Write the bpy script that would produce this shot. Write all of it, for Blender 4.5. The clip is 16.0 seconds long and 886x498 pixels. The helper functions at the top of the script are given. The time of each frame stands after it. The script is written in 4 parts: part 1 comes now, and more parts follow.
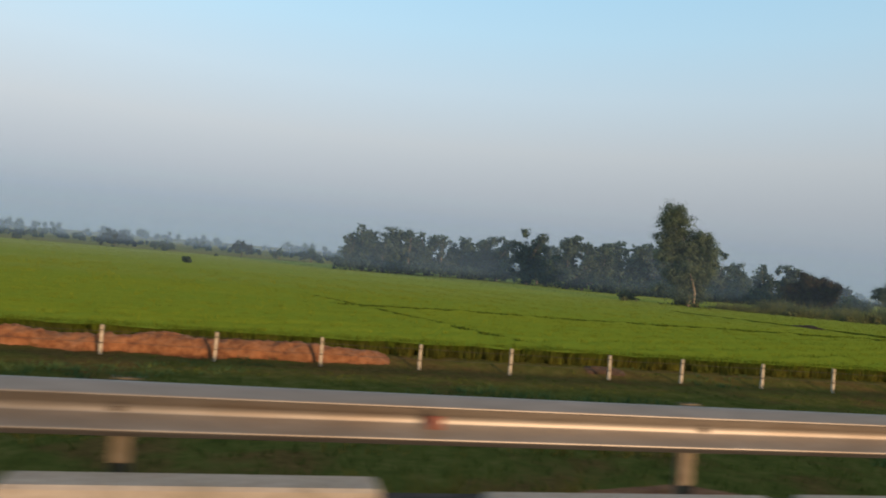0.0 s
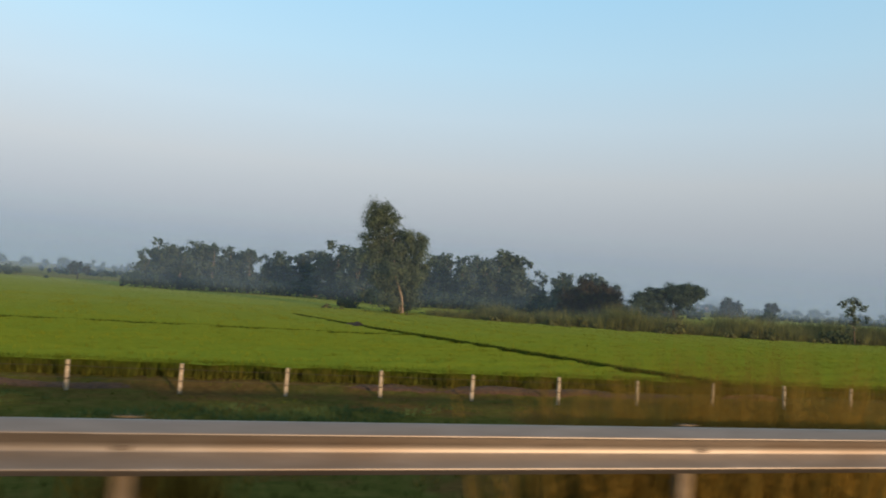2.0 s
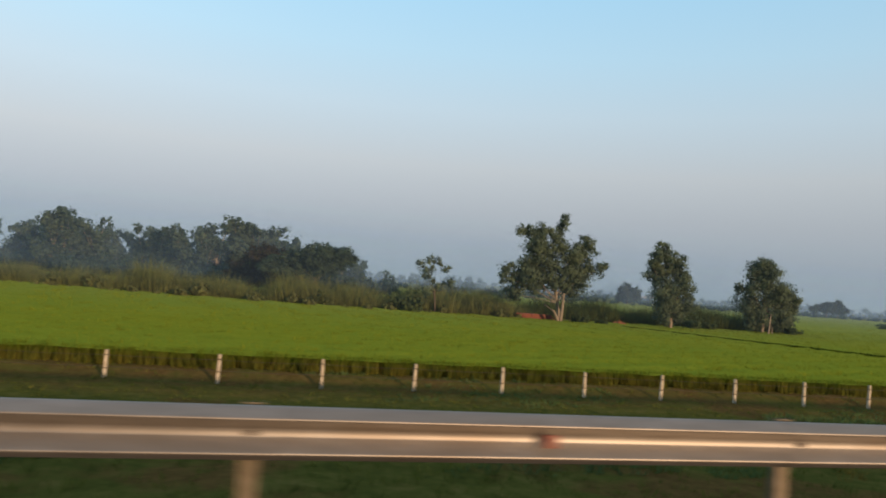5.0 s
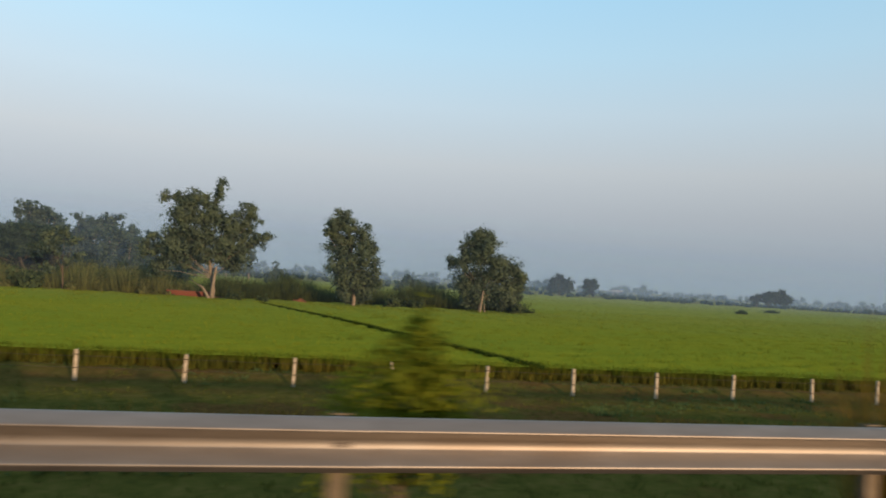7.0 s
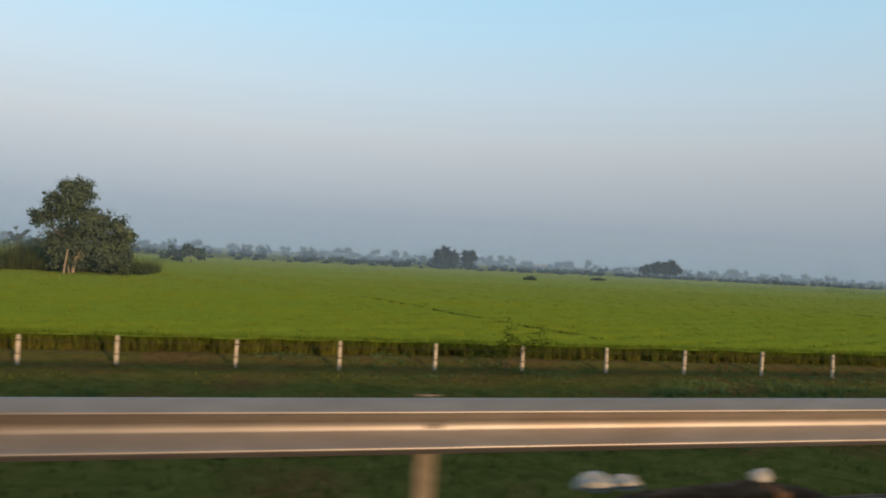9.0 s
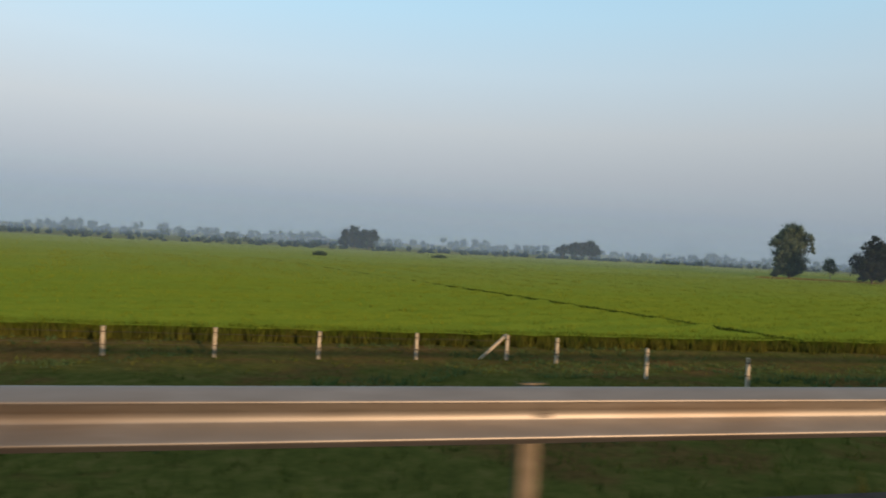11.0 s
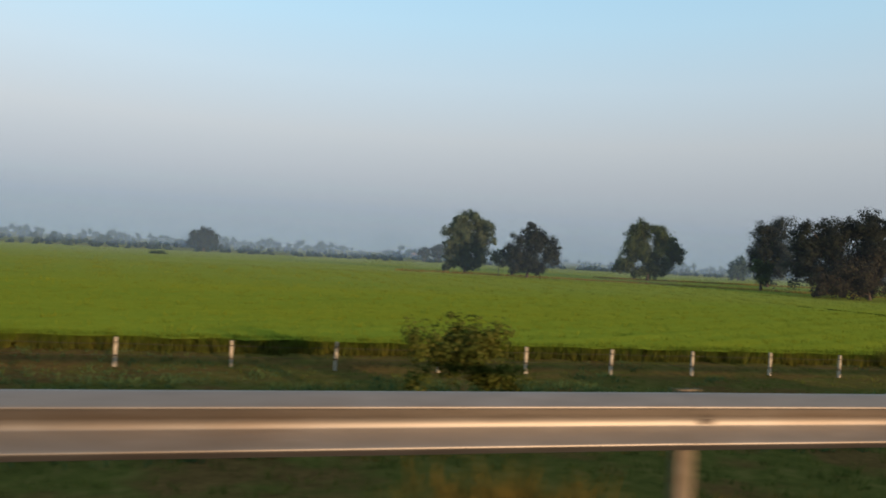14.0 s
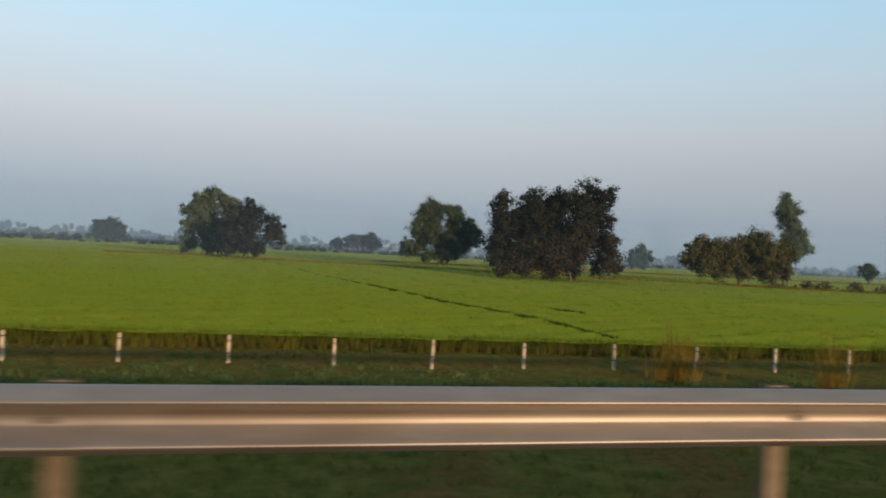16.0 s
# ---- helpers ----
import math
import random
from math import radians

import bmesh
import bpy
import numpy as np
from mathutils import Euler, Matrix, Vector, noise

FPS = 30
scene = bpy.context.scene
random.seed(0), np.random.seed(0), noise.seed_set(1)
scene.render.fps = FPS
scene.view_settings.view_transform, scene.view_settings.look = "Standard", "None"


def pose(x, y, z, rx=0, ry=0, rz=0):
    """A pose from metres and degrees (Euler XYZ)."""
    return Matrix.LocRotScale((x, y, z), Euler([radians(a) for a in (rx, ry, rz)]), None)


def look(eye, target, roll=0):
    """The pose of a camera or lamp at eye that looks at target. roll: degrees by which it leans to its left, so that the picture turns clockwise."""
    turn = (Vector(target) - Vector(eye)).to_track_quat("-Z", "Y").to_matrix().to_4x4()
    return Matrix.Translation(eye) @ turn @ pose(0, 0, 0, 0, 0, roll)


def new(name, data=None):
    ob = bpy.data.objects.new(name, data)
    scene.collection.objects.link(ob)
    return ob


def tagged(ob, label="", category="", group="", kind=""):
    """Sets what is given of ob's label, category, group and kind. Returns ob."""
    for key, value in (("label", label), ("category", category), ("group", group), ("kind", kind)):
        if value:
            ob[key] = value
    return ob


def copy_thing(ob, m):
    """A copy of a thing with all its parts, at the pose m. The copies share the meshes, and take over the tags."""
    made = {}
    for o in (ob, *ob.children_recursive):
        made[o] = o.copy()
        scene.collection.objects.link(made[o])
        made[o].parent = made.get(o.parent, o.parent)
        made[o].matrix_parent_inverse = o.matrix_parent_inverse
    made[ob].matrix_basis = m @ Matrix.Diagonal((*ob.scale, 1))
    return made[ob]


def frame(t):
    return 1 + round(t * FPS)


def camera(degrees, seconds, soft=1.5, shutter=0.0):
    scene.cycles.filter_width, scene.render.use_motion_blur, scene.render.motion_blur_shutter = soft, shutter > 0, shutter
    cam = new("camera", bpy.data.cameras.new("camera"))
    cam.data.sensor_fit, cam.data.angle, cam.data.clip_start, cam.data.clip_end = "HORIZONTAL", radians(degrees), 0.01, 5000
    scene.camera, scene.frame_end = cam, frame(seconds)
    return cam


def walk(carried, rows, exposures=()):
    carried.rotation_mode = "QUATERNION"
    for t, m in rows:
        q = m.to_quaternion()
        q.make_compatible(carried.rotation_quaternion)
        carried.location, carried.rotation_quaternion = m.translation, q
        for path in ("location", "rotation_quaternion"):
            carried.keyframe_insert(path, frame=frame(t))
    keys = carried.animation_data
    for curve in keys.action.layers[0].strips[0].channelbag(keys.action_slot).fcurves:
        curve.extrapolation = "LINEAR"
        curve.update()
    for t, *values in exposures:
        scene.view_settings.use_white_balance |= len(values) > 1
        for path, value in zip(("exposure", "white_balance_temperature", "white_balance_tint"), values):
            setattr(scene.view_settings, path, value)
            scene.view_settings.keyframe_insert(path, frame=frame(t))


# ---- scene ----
cam = camera(64.2, 16.0, soft=1.8, shutter=0.13)
# seconds, metres along the road, metres towards the rail, yaw, pitch, roll
PATH = [
    (0.0, 0.0, 0.0, -12.57, 0.94, 4.94), (0.5, 13.1, 0.0, -13.49, 1.12, 4.92), (1.0, 26.2, 0.0, -14.22, 1.83, 4.53),
    (1.5, 39.29, 0.0, -14.69, 2.58, 4.09), (2.0, 52.41, 0.0, -14.95, 3.26, 3.96), (2.5, 65.53, 0.0, -14.97, 3.62, 3.85),
    (3.0, 78.66, 0.0, -14.72, 3.51, 3.91), (3.5, 91.76, 0.0, -14.46, 3.15, 4.1), (4.0, 104.83, 0.0, -14.43, 2.7, 4.27),
    (6.5, 170.6, 0.225, -12.86, 2.45, 4.18), (7.0, 183.69, 0.27, -12.77, 2.39, 3.84), (7.5, 196.78, 0.315, -12.73, 2.26, 4.04),
    (8.0, 209.86, 0.36, -13.07, 2.1, 4.07), (8.5, 222.99, 0.405, -14.71, 1.49, 3.83), (9.0, 236.13, 0.45, -14.95, 0.8, 3.18),
    (11.5, 302.38, 0.736, -14.64, -0.42, 3.2), (12.0, 315.61, 0.793, -14.67, -0.05, 3.15), (12.5, 328.85, 0.85, -15.1, 0.72, 3.27),
    (13.0, 342.09, 0.864, -14.88, 1.21, 3.06), (13.5, 355.32, 0.879, -14.31, 0.77, 3.17), (14.0, 368.54, 0.893, -14.09, 0.45, 3.26),
    (14.5, 381.78, 0.907, -13.96, 0.29, 3.04), (15.0, 394.99, 0.921, -13.75, 0.07, 3.3), (15.5, 408.22, 0.936, -13.33, 0.08, 3.12),
    (16.0, 421.45, 0.95, -12.7, 0.02, 3.08),
]
EYE = 1.5


def aim(x, y, yaw, pitch, roll):
    ya, pi = radians(yaw), radians(pitch)
    ahead = Vector((-math.sin(ya) * math.cos(pi), math.cos(ya) * math.cos(pi), math.sin(pi)))
    return look((x, y, EYE), Vector((x, y, EYE)) + 2 * ahead, roll)


walk(cam, [(t, aim(x, y, yaw, pitch, roll)) for t, x, y, yaw, pitch, roll in PATH])

# ---- light: low morning sun behind the camera, clear hazy sky ----
SKY = 0.03
SUN_AZ, SUN_EL = 24.0, 7.8  # degrees to the right of straight behind; above the horizon
sd = Vector((math.sin(radians(SUN_AZ)) * math.cos(radians(SUN_EL)), -math.cos(radians(SUN_AZ)) * math.cos(radians(SUN_EL)), math.sin(radians(SUN_EL))))
sun = new("sun", bpy.data.lights.new("sun", "SUN"))
sun.data.energy, sun.data.angle, sun.data.color = 4.4, radians(0.6), (1.0, 0.66, 0.40)
sun.matrix_world = look(sd * 100, (0, 0, 0))
world = bpy.data.worlds.new("world")
scene.world = world
world.use_nodes = True
wn, wl = world.node_tree.nodes, world.node_tree.links
bg = wn["Background"]
sky = wn.new("ShaderNodeTexSky")
sky.sky_type, sky.sun_disc = "NISHITA", False
sky.sun_elevation, sky.sun_rotation = radians(SUN_EL), radians(180 - SUN_AZ)
sky.air_density, sky.dust_density, sky.ozone_density, sky.altitude = 1.0, 0.8, 1.5, 200
# away from the sun the haze greys the low sky: blue above, pinkish band, slate at the horizon
co = wn.new("ShaderNodeTexCoord")
xyz = wn.new("ShaderNodeSeparateXYZ")
wl.new(co.outputs["Generated"], xyz.inputs[0])
haze = wn.new("ShaderNodeValToRGB")
STOPS = [(0.0, (0.325, 0.40, 0.455)), (0.05, (0.362, 0.422, 0.482)), (0.1, (0.438, 0.484, 0.53)), (0.16, (0.535, 0.585, 0.622)), (0.235, (0.54, 0.675, 0.77)), (0.31, (0.48, 0.71, 0.87)), (0.42, (0.38, 0.68, 0.92)), (0.55, (0.4, 0.62, 0.8)), (0.8, (0.42, 0.5, 0.6))]
while len(haze.color_ramp.elements) < len(STOPS):
    haze.color_ramp.elements.new(0.5)
for e, (pos, c) in zip(haze.color_ramp.elements, STOPS):
    e.position, e.color = pos, (*c, 1)
wl.new(xyz.outputs["Z"], haze.inputs[0])
dim = wn.new("ShaderNodeMix")
dim.data_type, dim.blend_type = "RGBA", "MULTIPLY"
dim.inputs[0].default_value, dim.inputs[7].default_value = 1.0, (SKY, SKY, SKY, 1)
wl.new(sky.outputs[0], dim.inputs[6])
side = wn.new("ShaderNodeMapRange")
side.interpolation_type = "SMOOTHSTEP"
for key, val in (("From Min", 0.35), ("From Max", -0.75), ("To Max", 0.65)):
    side.inputs[key].default_value = val
wl.new(xyz.outputs["Y"], side.inputs[0])
both = wn.new("ShaderNodeMix")
both.data_type = "RGBA"
wl.new(side.outputs[0], both.inputs[0])
wl.new(haze.outputs[0], both.inputs[6])
wl.new(dim.outputs[2], both.inputs[7])
lean = wn.new("ShaderNodeMath")
lean.operation = "MULTIPLY_ADD"
lean.inputs[1].default_value, lean.inputs[2].default_value = -0.2, 1.06
wl.new(xyz.outputs["X"], lean.inputs[0])
wl.new(lean.outputs[0], bg.inputs[1])
wl.new(both.outputs[2], bg.inputs[0])
scene.view_settings.exposure = 0.0

rng = np.random.default_rng(7)


# ---- materials ----
def nodes(name):
    m = bpy.data.materials.new(name)
    m.use_nodes = True
    nt = m.node_tree
    return m, nt.nodes, nt.links, nt.nodes["Principled BSDF"]


def matte(n, l):
    """Plain diffuse surface in place of the glossy one."""
    d = n.new("ShaderNodeBsdfDiffuse")
    n.remove(n["Principled BSDF"])
    l.new(d.outputs[0], n["Material Output"].inputs[0])
    return d


def ramp(n, l, fac, stops):
    r = n.new("ShaderNodeValToRGB")
    while len(r.color_ramp.elements) < len(stops):
        r.color_ramp.elements.new(0.5)
    for e, (p, c) in zip(r.color_ramp.elements, stops):
        e.position, e.color = p, (*c, 1)
    l.new(fac, r.inputs[0])
    return r.outputs[0]


def tex(n, l, scale, detail=5.0, rough=0.6, stretch=None, coords="Object"):
    t = n.new("ShaderNodeTexNoise")
    t.inputs["Scale"].default_value, t.inputs["Detail"].default_value, t.inputs["Roughness"].default_value = scale, detail, rough
    c = n.new("ShaderNodeTexCoord")
    src = c.outputs[coords]
    if stretch:
        mp = n.new("ShaderNodeMapping")
        mp.inputs["Scale"].default_value = stretch
        l.new(src, mp.inputs[0])
        src = mp.outputs[0]
    l.new(src, t.inputs["Vector"])
    return t.outputs["Fac"]


def mixc(n, l, fac, a, b, mode="MIX"):
    m = n.new("ShaderNodeMix")
    m.data_type, m.blend_type = "RGBA", mode
    for sock, v in ((m.inputs[0], fac), (m.inputs[6], a), (m.inputs[7], b)):
        if isinstance(v, (int, float)):
            sock.default_value = v
        elif isinstance(v, tuple):
            sock.default_value = (*v, 1)
        else:
            l.new(v, sock)
    return m.outputs[2]


def bump(n, l, bsdf, height, strength, dist):
    b = n.new("ShaderNodeBump")
    b.inputs["Strength"].default_value, b.inputs["Distance"].default_value = strength, dist
    l.new(height, b.inputs["Height"])
    l.new(b.outputs[0], bsdf.inputs["Normal"])


def two_scale(name, stops, fine, coarse, rough, bumps=(0.5, 0.02), metal=0.0, stretch=None, stain=None, coords="Object"):
    """Fine grain through a ramp, broad patches over it, fine relief."""
    m, n, l, b = nodes(name)
    g = tex(n, l, fine, 6, 0.65, stretch, coords)
    c = ramp(n, l, g, stops)
    big = tex(n, l, coarse, 4, 0.6, None, coords)
    f = ramp(n, l, big, [(0.35, (0, 0, 0)), (0.7, (1, 1, 1))])
    c = mixc(n, l, f, c, mixc(n, l, 1.0, c, stain or (0.7, 0.68, 0.6), "MULTIPLY"))
    l.new(c, b.inputs["Base Color"])
    b.inputs["Roughness"].default_value, b.inputs["Metallic"].default_value = rough, metal
    bump(n, l, b, g, bumps[0], bumps[1])
    return m


def leafy(name, dark, mid, light, trans=0.42, patch=0.8, shade=(0.68, 0.7, 0.74)):
    """Leaves: each blade takes its own tone, and each bough a duller or a fresher one."""
    m, n, l, b = nodes(name)
    b = matte(n, l)
    geo = n.new("ShaderNodeNewGeometry")
    c = ramp(n, l, geo.outputs["Random Per Island"], [(0.0, dark), (0.5, mid), (1.0, light)])
    big = tex(n, l, patch, 3)
    c = mixc(n, l, ramp(n, l, big, [(0.4, (0, 0, 0)), (0.6, (1, 1, 1))]), mixc(n, l, 1.0, c, shade, "MULTIPLY"), mixc(n, l, 1.0, c, (1.14, 1.1, 0.92), "MULTIPLY"))
    l.new(c, b.inputs["Color"])
    t = n.new("ShaderNodeBsdfTranslucent")
    l.new(c, t.inputs[0])
    mx = n.new("ShaderNodeMixShader")
    mx.inputs[0].default_value = trans
    l.new(b.outputs[0], mx.inputs[1])
    l.new(t.outputs[0], mx.inputs[2])
    l.new(mx.outputs[0], n["Material Output"].inputs[0])
    return m


M_EUC = leafy("eucalyptus_leaves", (0.098, 0.138, 0.1), (0.12, 0.165, 0.12), (0.145, 0.195, 0.14))
# eucalyptus green made bluer and duller: distance haze put into the leaf colour
M_WOOD = leafy("haze_tinted_wood_leaves", (0.072, 0.107, 0.086), (0.088, 0.128, 0.1), (0.105, 0.15, 0.116))
M_DARK = leafy("dark_leaves", (0.052, 0.085, 0.066), (0.067, 0.105, 0.08), (0.084, 0.125, 0.095))
M_ACACIA = leafy("acacia_leaves", (0.085, 0.094, 0.048), (0.105, 0.115, 0.06), (0.13, 0.138, 0.075))
M_MANGO = leafy("mango_leaves", (0.034, 0.044, 0.04), (0.042, 0.052, 0.047), (0.052, 0.062, 0.055))
M_GREEN = leafy("green_leaves", (0.065, 0.094, 0.048), (0.082, 0.116, 0.058), (0.1, 0.138, 0.068))
M_RUST = leafy("russet_leaves", (0.05, 0.049, 0.041), (0.06, 0.058, 0.047), (0.075, 0.069, 0.054))
M_REED = leafy("reed_leaves", (0.14, 0.16, 0.066), (0.175, 0.195, 0.08), (0.21, 0.22, 0.1))
M_CANE = leafy("cane_leaves", (0.066, 0.088, 0.034), (0.084, 0.108, 0.042), (0.105, 0.13, 0.05))
M_RICE = leafy("rice_blades", (0.138, 0.176, 0.021), (0.147, 0.187, 0.023), (0.156, 0.196, 0.025), 0.2, 0.3, (0.92, 0.94, 0.95))
# darker copy of the rice blade green: the edge's shade is in the colour
M_EDGE = leafy("shade_toned_rice_edge", (0.085, 0.12, 0.014), (0.11, 0.15, 0.017), (0.135, 0.175, 0.022), 0.42, 0.5, (0.85, 0.85, 0.85))
M_STALK = leafy("rice_stalks", (0.1, 0.088, 0.022), (0.12, 0.118, 0.027), (0.135, 0.15, 0.03), 0.3, 0.25, (0.75, 0.85, 0.8))
M_BUND = leafy("bund_weeds", (0.03, 0.055, 0.012), (0.045, 0.075, 0.016), (0.065, 0.1, 0.022))
M_WEED = leafy("verge_weeds", (0.075, 0.12, 0.05), (0.105, 0.16, 0.066), (0.14, 0.2, 0.085), 0.42, 0.4, (0.8, 0.82, 0.8))
M_GRASS = leafy("verge_grass", (0.085, 0.11, 0.026), (0.12, 0.145, 0.034), (0.165, 0.165, 0.045), 0.42, 0.3, (0.8, 0.82, 0.8))
M_BUSH = leafy("yellow_green_leaves", (0.15, 0.185, 0.02), (0.19, 0.225, 0.026), (0.23, 0.26, 0.034), 0.5, 0.8, (0.85, 0.88, 0.85))
M_DRY = leafy("dry_grass", (0.18, 0.12, 0.028), (0.26, 0.175, 0.04), (0.34, 0.235, 0.06), 0.5, 0.8, (0.85, 0.82, 0.8))
M_BARK = two_scale("pale_bark", [(0.3, (0.16, 0.125, 0.09)), (0.6, (0.3, 0.25, 0.195)), (0.8, (0.42, 0.365, 0.3))], 3, 0.8, 0.85, stretch=(3, 3, 0.6))
M_BARK2 = two_scale("dark_bark", [(0.3, (0.06, 0.045, 0.03)), (0.7, (0.16, 0.12, 0.085))], 4, 0.8, 0.9, stretch=(3, 3, 0.6))
M_CONC = two_scale("post_concrete", [(0.3, (0.4, 0.345, 0.26)), (0.55, (0.56, 0.495, 0.39)), (0.8, (0.67, 0.61, 0.5))], 24, 3, 0.85, (0.4, 0.01))
M_KERB = two_scale("kerb_concrete", [(0.3, (0.3, 0.27, 0.23)), (0.55, (0.42, 0.38, 0.33)), (0.8, (0.5, 0.46, 0.4))], 14, 1.2, 0.9, (0.5, 0.01))
M_BRICK = two_scale("red_brick", [(0.3, (0.18, 0.055, 0.035)), (0.7, (0.29, 0.095, 0.058))], 5, 0.7, 0.9, (0.3, 0.02))
M_EARTH = two_scale("red_earth", [(0.3, (0.13, 0.042, 0.014)), (0.5, (0.29, 0.115, 0.042)), (0.72, (0.38, 0.18, 0.085))], 3.2, 0.6, 0.95, (1.0, 0.12))
M_SOIL = two_scale("dark_moist_soil", [(0.3, (0.046, 0.023, 0.01)), (0.5, (0.085, 0.044, 0.019)), (0.75, (0.145, 0.082, 0.038))], 6, 0.9, 0.95, (1.0, 0.05))
M_ASPH = two_scale("asphalt", [(0.3, (0.035, 0.035, 0.036)), (0.7, (0.065, 0.064, 0.062))], 60, 0.4, 0.85, (0.3, 0.004))
M_WIRE = two_scale("fence_wire", [(0.3, (0.06, 0.05, 0.04)), (0.7, (0.12, 0.1, 0.085))], 20, 2, 0.7, (0.1, 0.001), metal=0.2)
M_RED = two_scale("reflector_red", [(0.3, (0.17, 0.04, 0.02)), (0.7, (0.25, 0.055, 0.027))], 30, 5, 0.4, (0.1, 0.001))
M_WALL = two_scale("pink_plaster", [(0.3, (0.42, 0.3, 0.24)), (0.7, (0.56, 0.42, 0.34))], 1.5, 0.3, 0.9, (0.2, 0.02))
M_PALE = two_scale("white_plaster", [(0.3, (0.6, 0.58, 0.53)), (0.7, (0.75, 0.73, 0.68))], 1.5, 0.3, 0.9, (0.2, 0.02))
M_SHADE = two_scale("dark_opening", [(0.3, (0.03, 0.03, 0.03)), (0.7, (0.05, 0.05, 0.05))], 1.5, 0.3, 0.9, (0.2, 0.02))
M_PLASTIC = two_scale("white_plastic", [(0.3, (0.25, 0.25, 0.235)), (0.7, (0.38, 0.38, 0.36))], 9, 2, 0.5, (0.4, 0.01))
M_BLUE = two_scale("blue_plastic", [(0.3, (0.06, 0.12, 0.3)), (0.7, (0.12, 0.2, 0.42))], 9, 2, 0.5, (0.4, 0.01))
M_STONE = two_scale("grey_stone", [(0.3, (0.17, 0.14, 0.115)), (0.7, (0.3, 0.25, 0.2))], 8, 2, 0.9, (0.6, 0.02))


def steel():
    m, n, l, b = nodes("galvanised_steel")
    g = tex(n, l, 7, 6, 0.65, (0.25, 1, 1))
    c = ramp(n, l, g, [(0.3, (0.265, 0.24, 0.21)), (0.6, (0.32, 0.295, 0.265)), (0.8, (0.375, 0.355, 0.33))])
    dirt = tex(n, l, 1.1, 5, 0.6, (0.35, 1, 2.5))
    f = ramp(n, l, dirt, [(0.56, (0, 0, 0)), (0.74, (0.7, 0.7, 0.7))])
    l.new(mixc(n, l, f, c, (0.2, 0.15, 0.105)), b.inputs["Base Color"])
    b.inputs["Metallic"].default_value = 0.88
    r = n.new("ShaderNodeMapRange")
    r.inputs["To Min"].default_value, r.inputs["To Max"].default_value = 0.5, 0.6
    l.new(g, r.inputs[0])
    l.new(r.outputs[0], b.inputs["Roughness"])
    bump(n, l, b, g, 0.12, 0.002)
    return m


M_STEEL = steel()
M_DULL = two_scale("dull_weathered_steel", [(0.3, (0.13, 0.105, 0.07)), (0.6, (0.19, 0.155, 0.11)), (0.8, (0.24, 0.21, 0.16))], 9, 2, 0.6, (0.2, 0.003), metal=0.35)


def ground_material():
    """Dark turf, worn to bare soil in patches, paler cropland far off the road."""
    m, n, l, b = nodes("turf_and_soil")
    g = tex(n, l, 1.7, 8, 0.7)
    turf = ramp(n, l, g, [(0.3, (0.052, 0.06, 0.015)), (0.5, (0.088, 0.092, 0.022)), (0.72, (0.14, 0.12, 0.038))])
    soil = ramp(n, l, tex(n, l, 3.5, 6, 0.7), [(0.3, (0.075, 0.05, 0.018)), (0.7, (0.15, 0.098, 0.034))])
    patch = ramp(n, l, tex(n, l, 0.22, 4, 0.6), [(0.52, (0, 0, 0)), (0.62, (1, 1, 1))])
    near = mixc(n, l, patch, turf, soil)
    # trodden brown strip along the crop
    sy = n.new("ShaderNodeSeparateXYZ")
    l.new(n.new("ShaderNodeTexCoord").outputs["Object"], sy.inputs[0])
    strip = n.new("ShaderNodeMapRange")
    strip.inputs["From Min"].default_value, strip.inputs["From Max"].default_value = 25.5, 28.5
    l.new(sy.outputs["Y"], strip.inputs[0])
    worn = ramp(n, l, tex(n, l, 0.9, 6, 0.7, (0.35, 1, 1)), [(0.4, (0.1, 0.1, 0.1)), (0.62, (0.9, 0.9, 0.9))])
    near = mixc(n, l, mixc(n, l, 1.0, strip.outputs[0], worn, "MULTIPLY"), near, soil)
    crop = ramp(n, l, tex(n, l, 0.02, 5, 0.6, (1, 3, 1)), [(0.35, (0.13, 0.15, 0.035)), (0.5, (0.26, 0.22, 0.08)), (0.65, (0.16, 0.18, 0.045))])
    sx = n.new("ShaderNodeSeparateXYZ")
    l.new(n.new("ShaderNodeTexCoord").outputs["Object"], sx.inputs[0])
    r = n.new("ShaderNodeMapRange")
    r.inputs["From Min"].default_value, r.inputs["From Max"].default_value = 80, 140
    l.new(sx.outputs["Y"], r.inputs[0])
    edge = n.new("ShaderNodeMapRange")
    edge.inputs["From Min"].default_value, edge.inputs["From Max"].default_value = 5.6, 5.0
    wob = n.new("ShaderNodeMath")
    wob.operation = "MULTIPLY_ADD"
    wob.inputs[1].default_value = 1.6
    l.new(tex(n, l, 0.6, 4, 0.6), wob.inputs[0])
    l.new(sy.outputs["Y"], wob.inputs[2])
    shift = n.new("ShaderNodeMath")
    shift.operation = "SUBTRACT"
    shift.inputs[1].default_value = 0.8
    l.new(wob.outputs[0], shift.inputs[0])
    l.new(shift.outputs[0], edge.inputs[0])
    grit = ramp(n, l, tex(n, l, 9, 6, 0.7), [(0.3, (0.05, 0.04, 0.034)), (0.7, (0.12, 0.095, 0.08))])
    only = n.new("ShaderNodeMath")
    only.operation = "GREATER_THAN"
    only.inputs[1].default_value = 3.6
    l.new(sy.outputs["Y"], only.inputs[0])
    near = mixc(n, l, mixc(n, l, 1.0, edge.outputs[0], only.outputs[0], "MULTIPLY"), near, grit)
    b = matte(n, l)
    l.new(mixc(n, l, r.outputs[0], near, crop), b.inputs["Color"])
    bump(n, l, b, g, 0.8, 0.08)
    return m


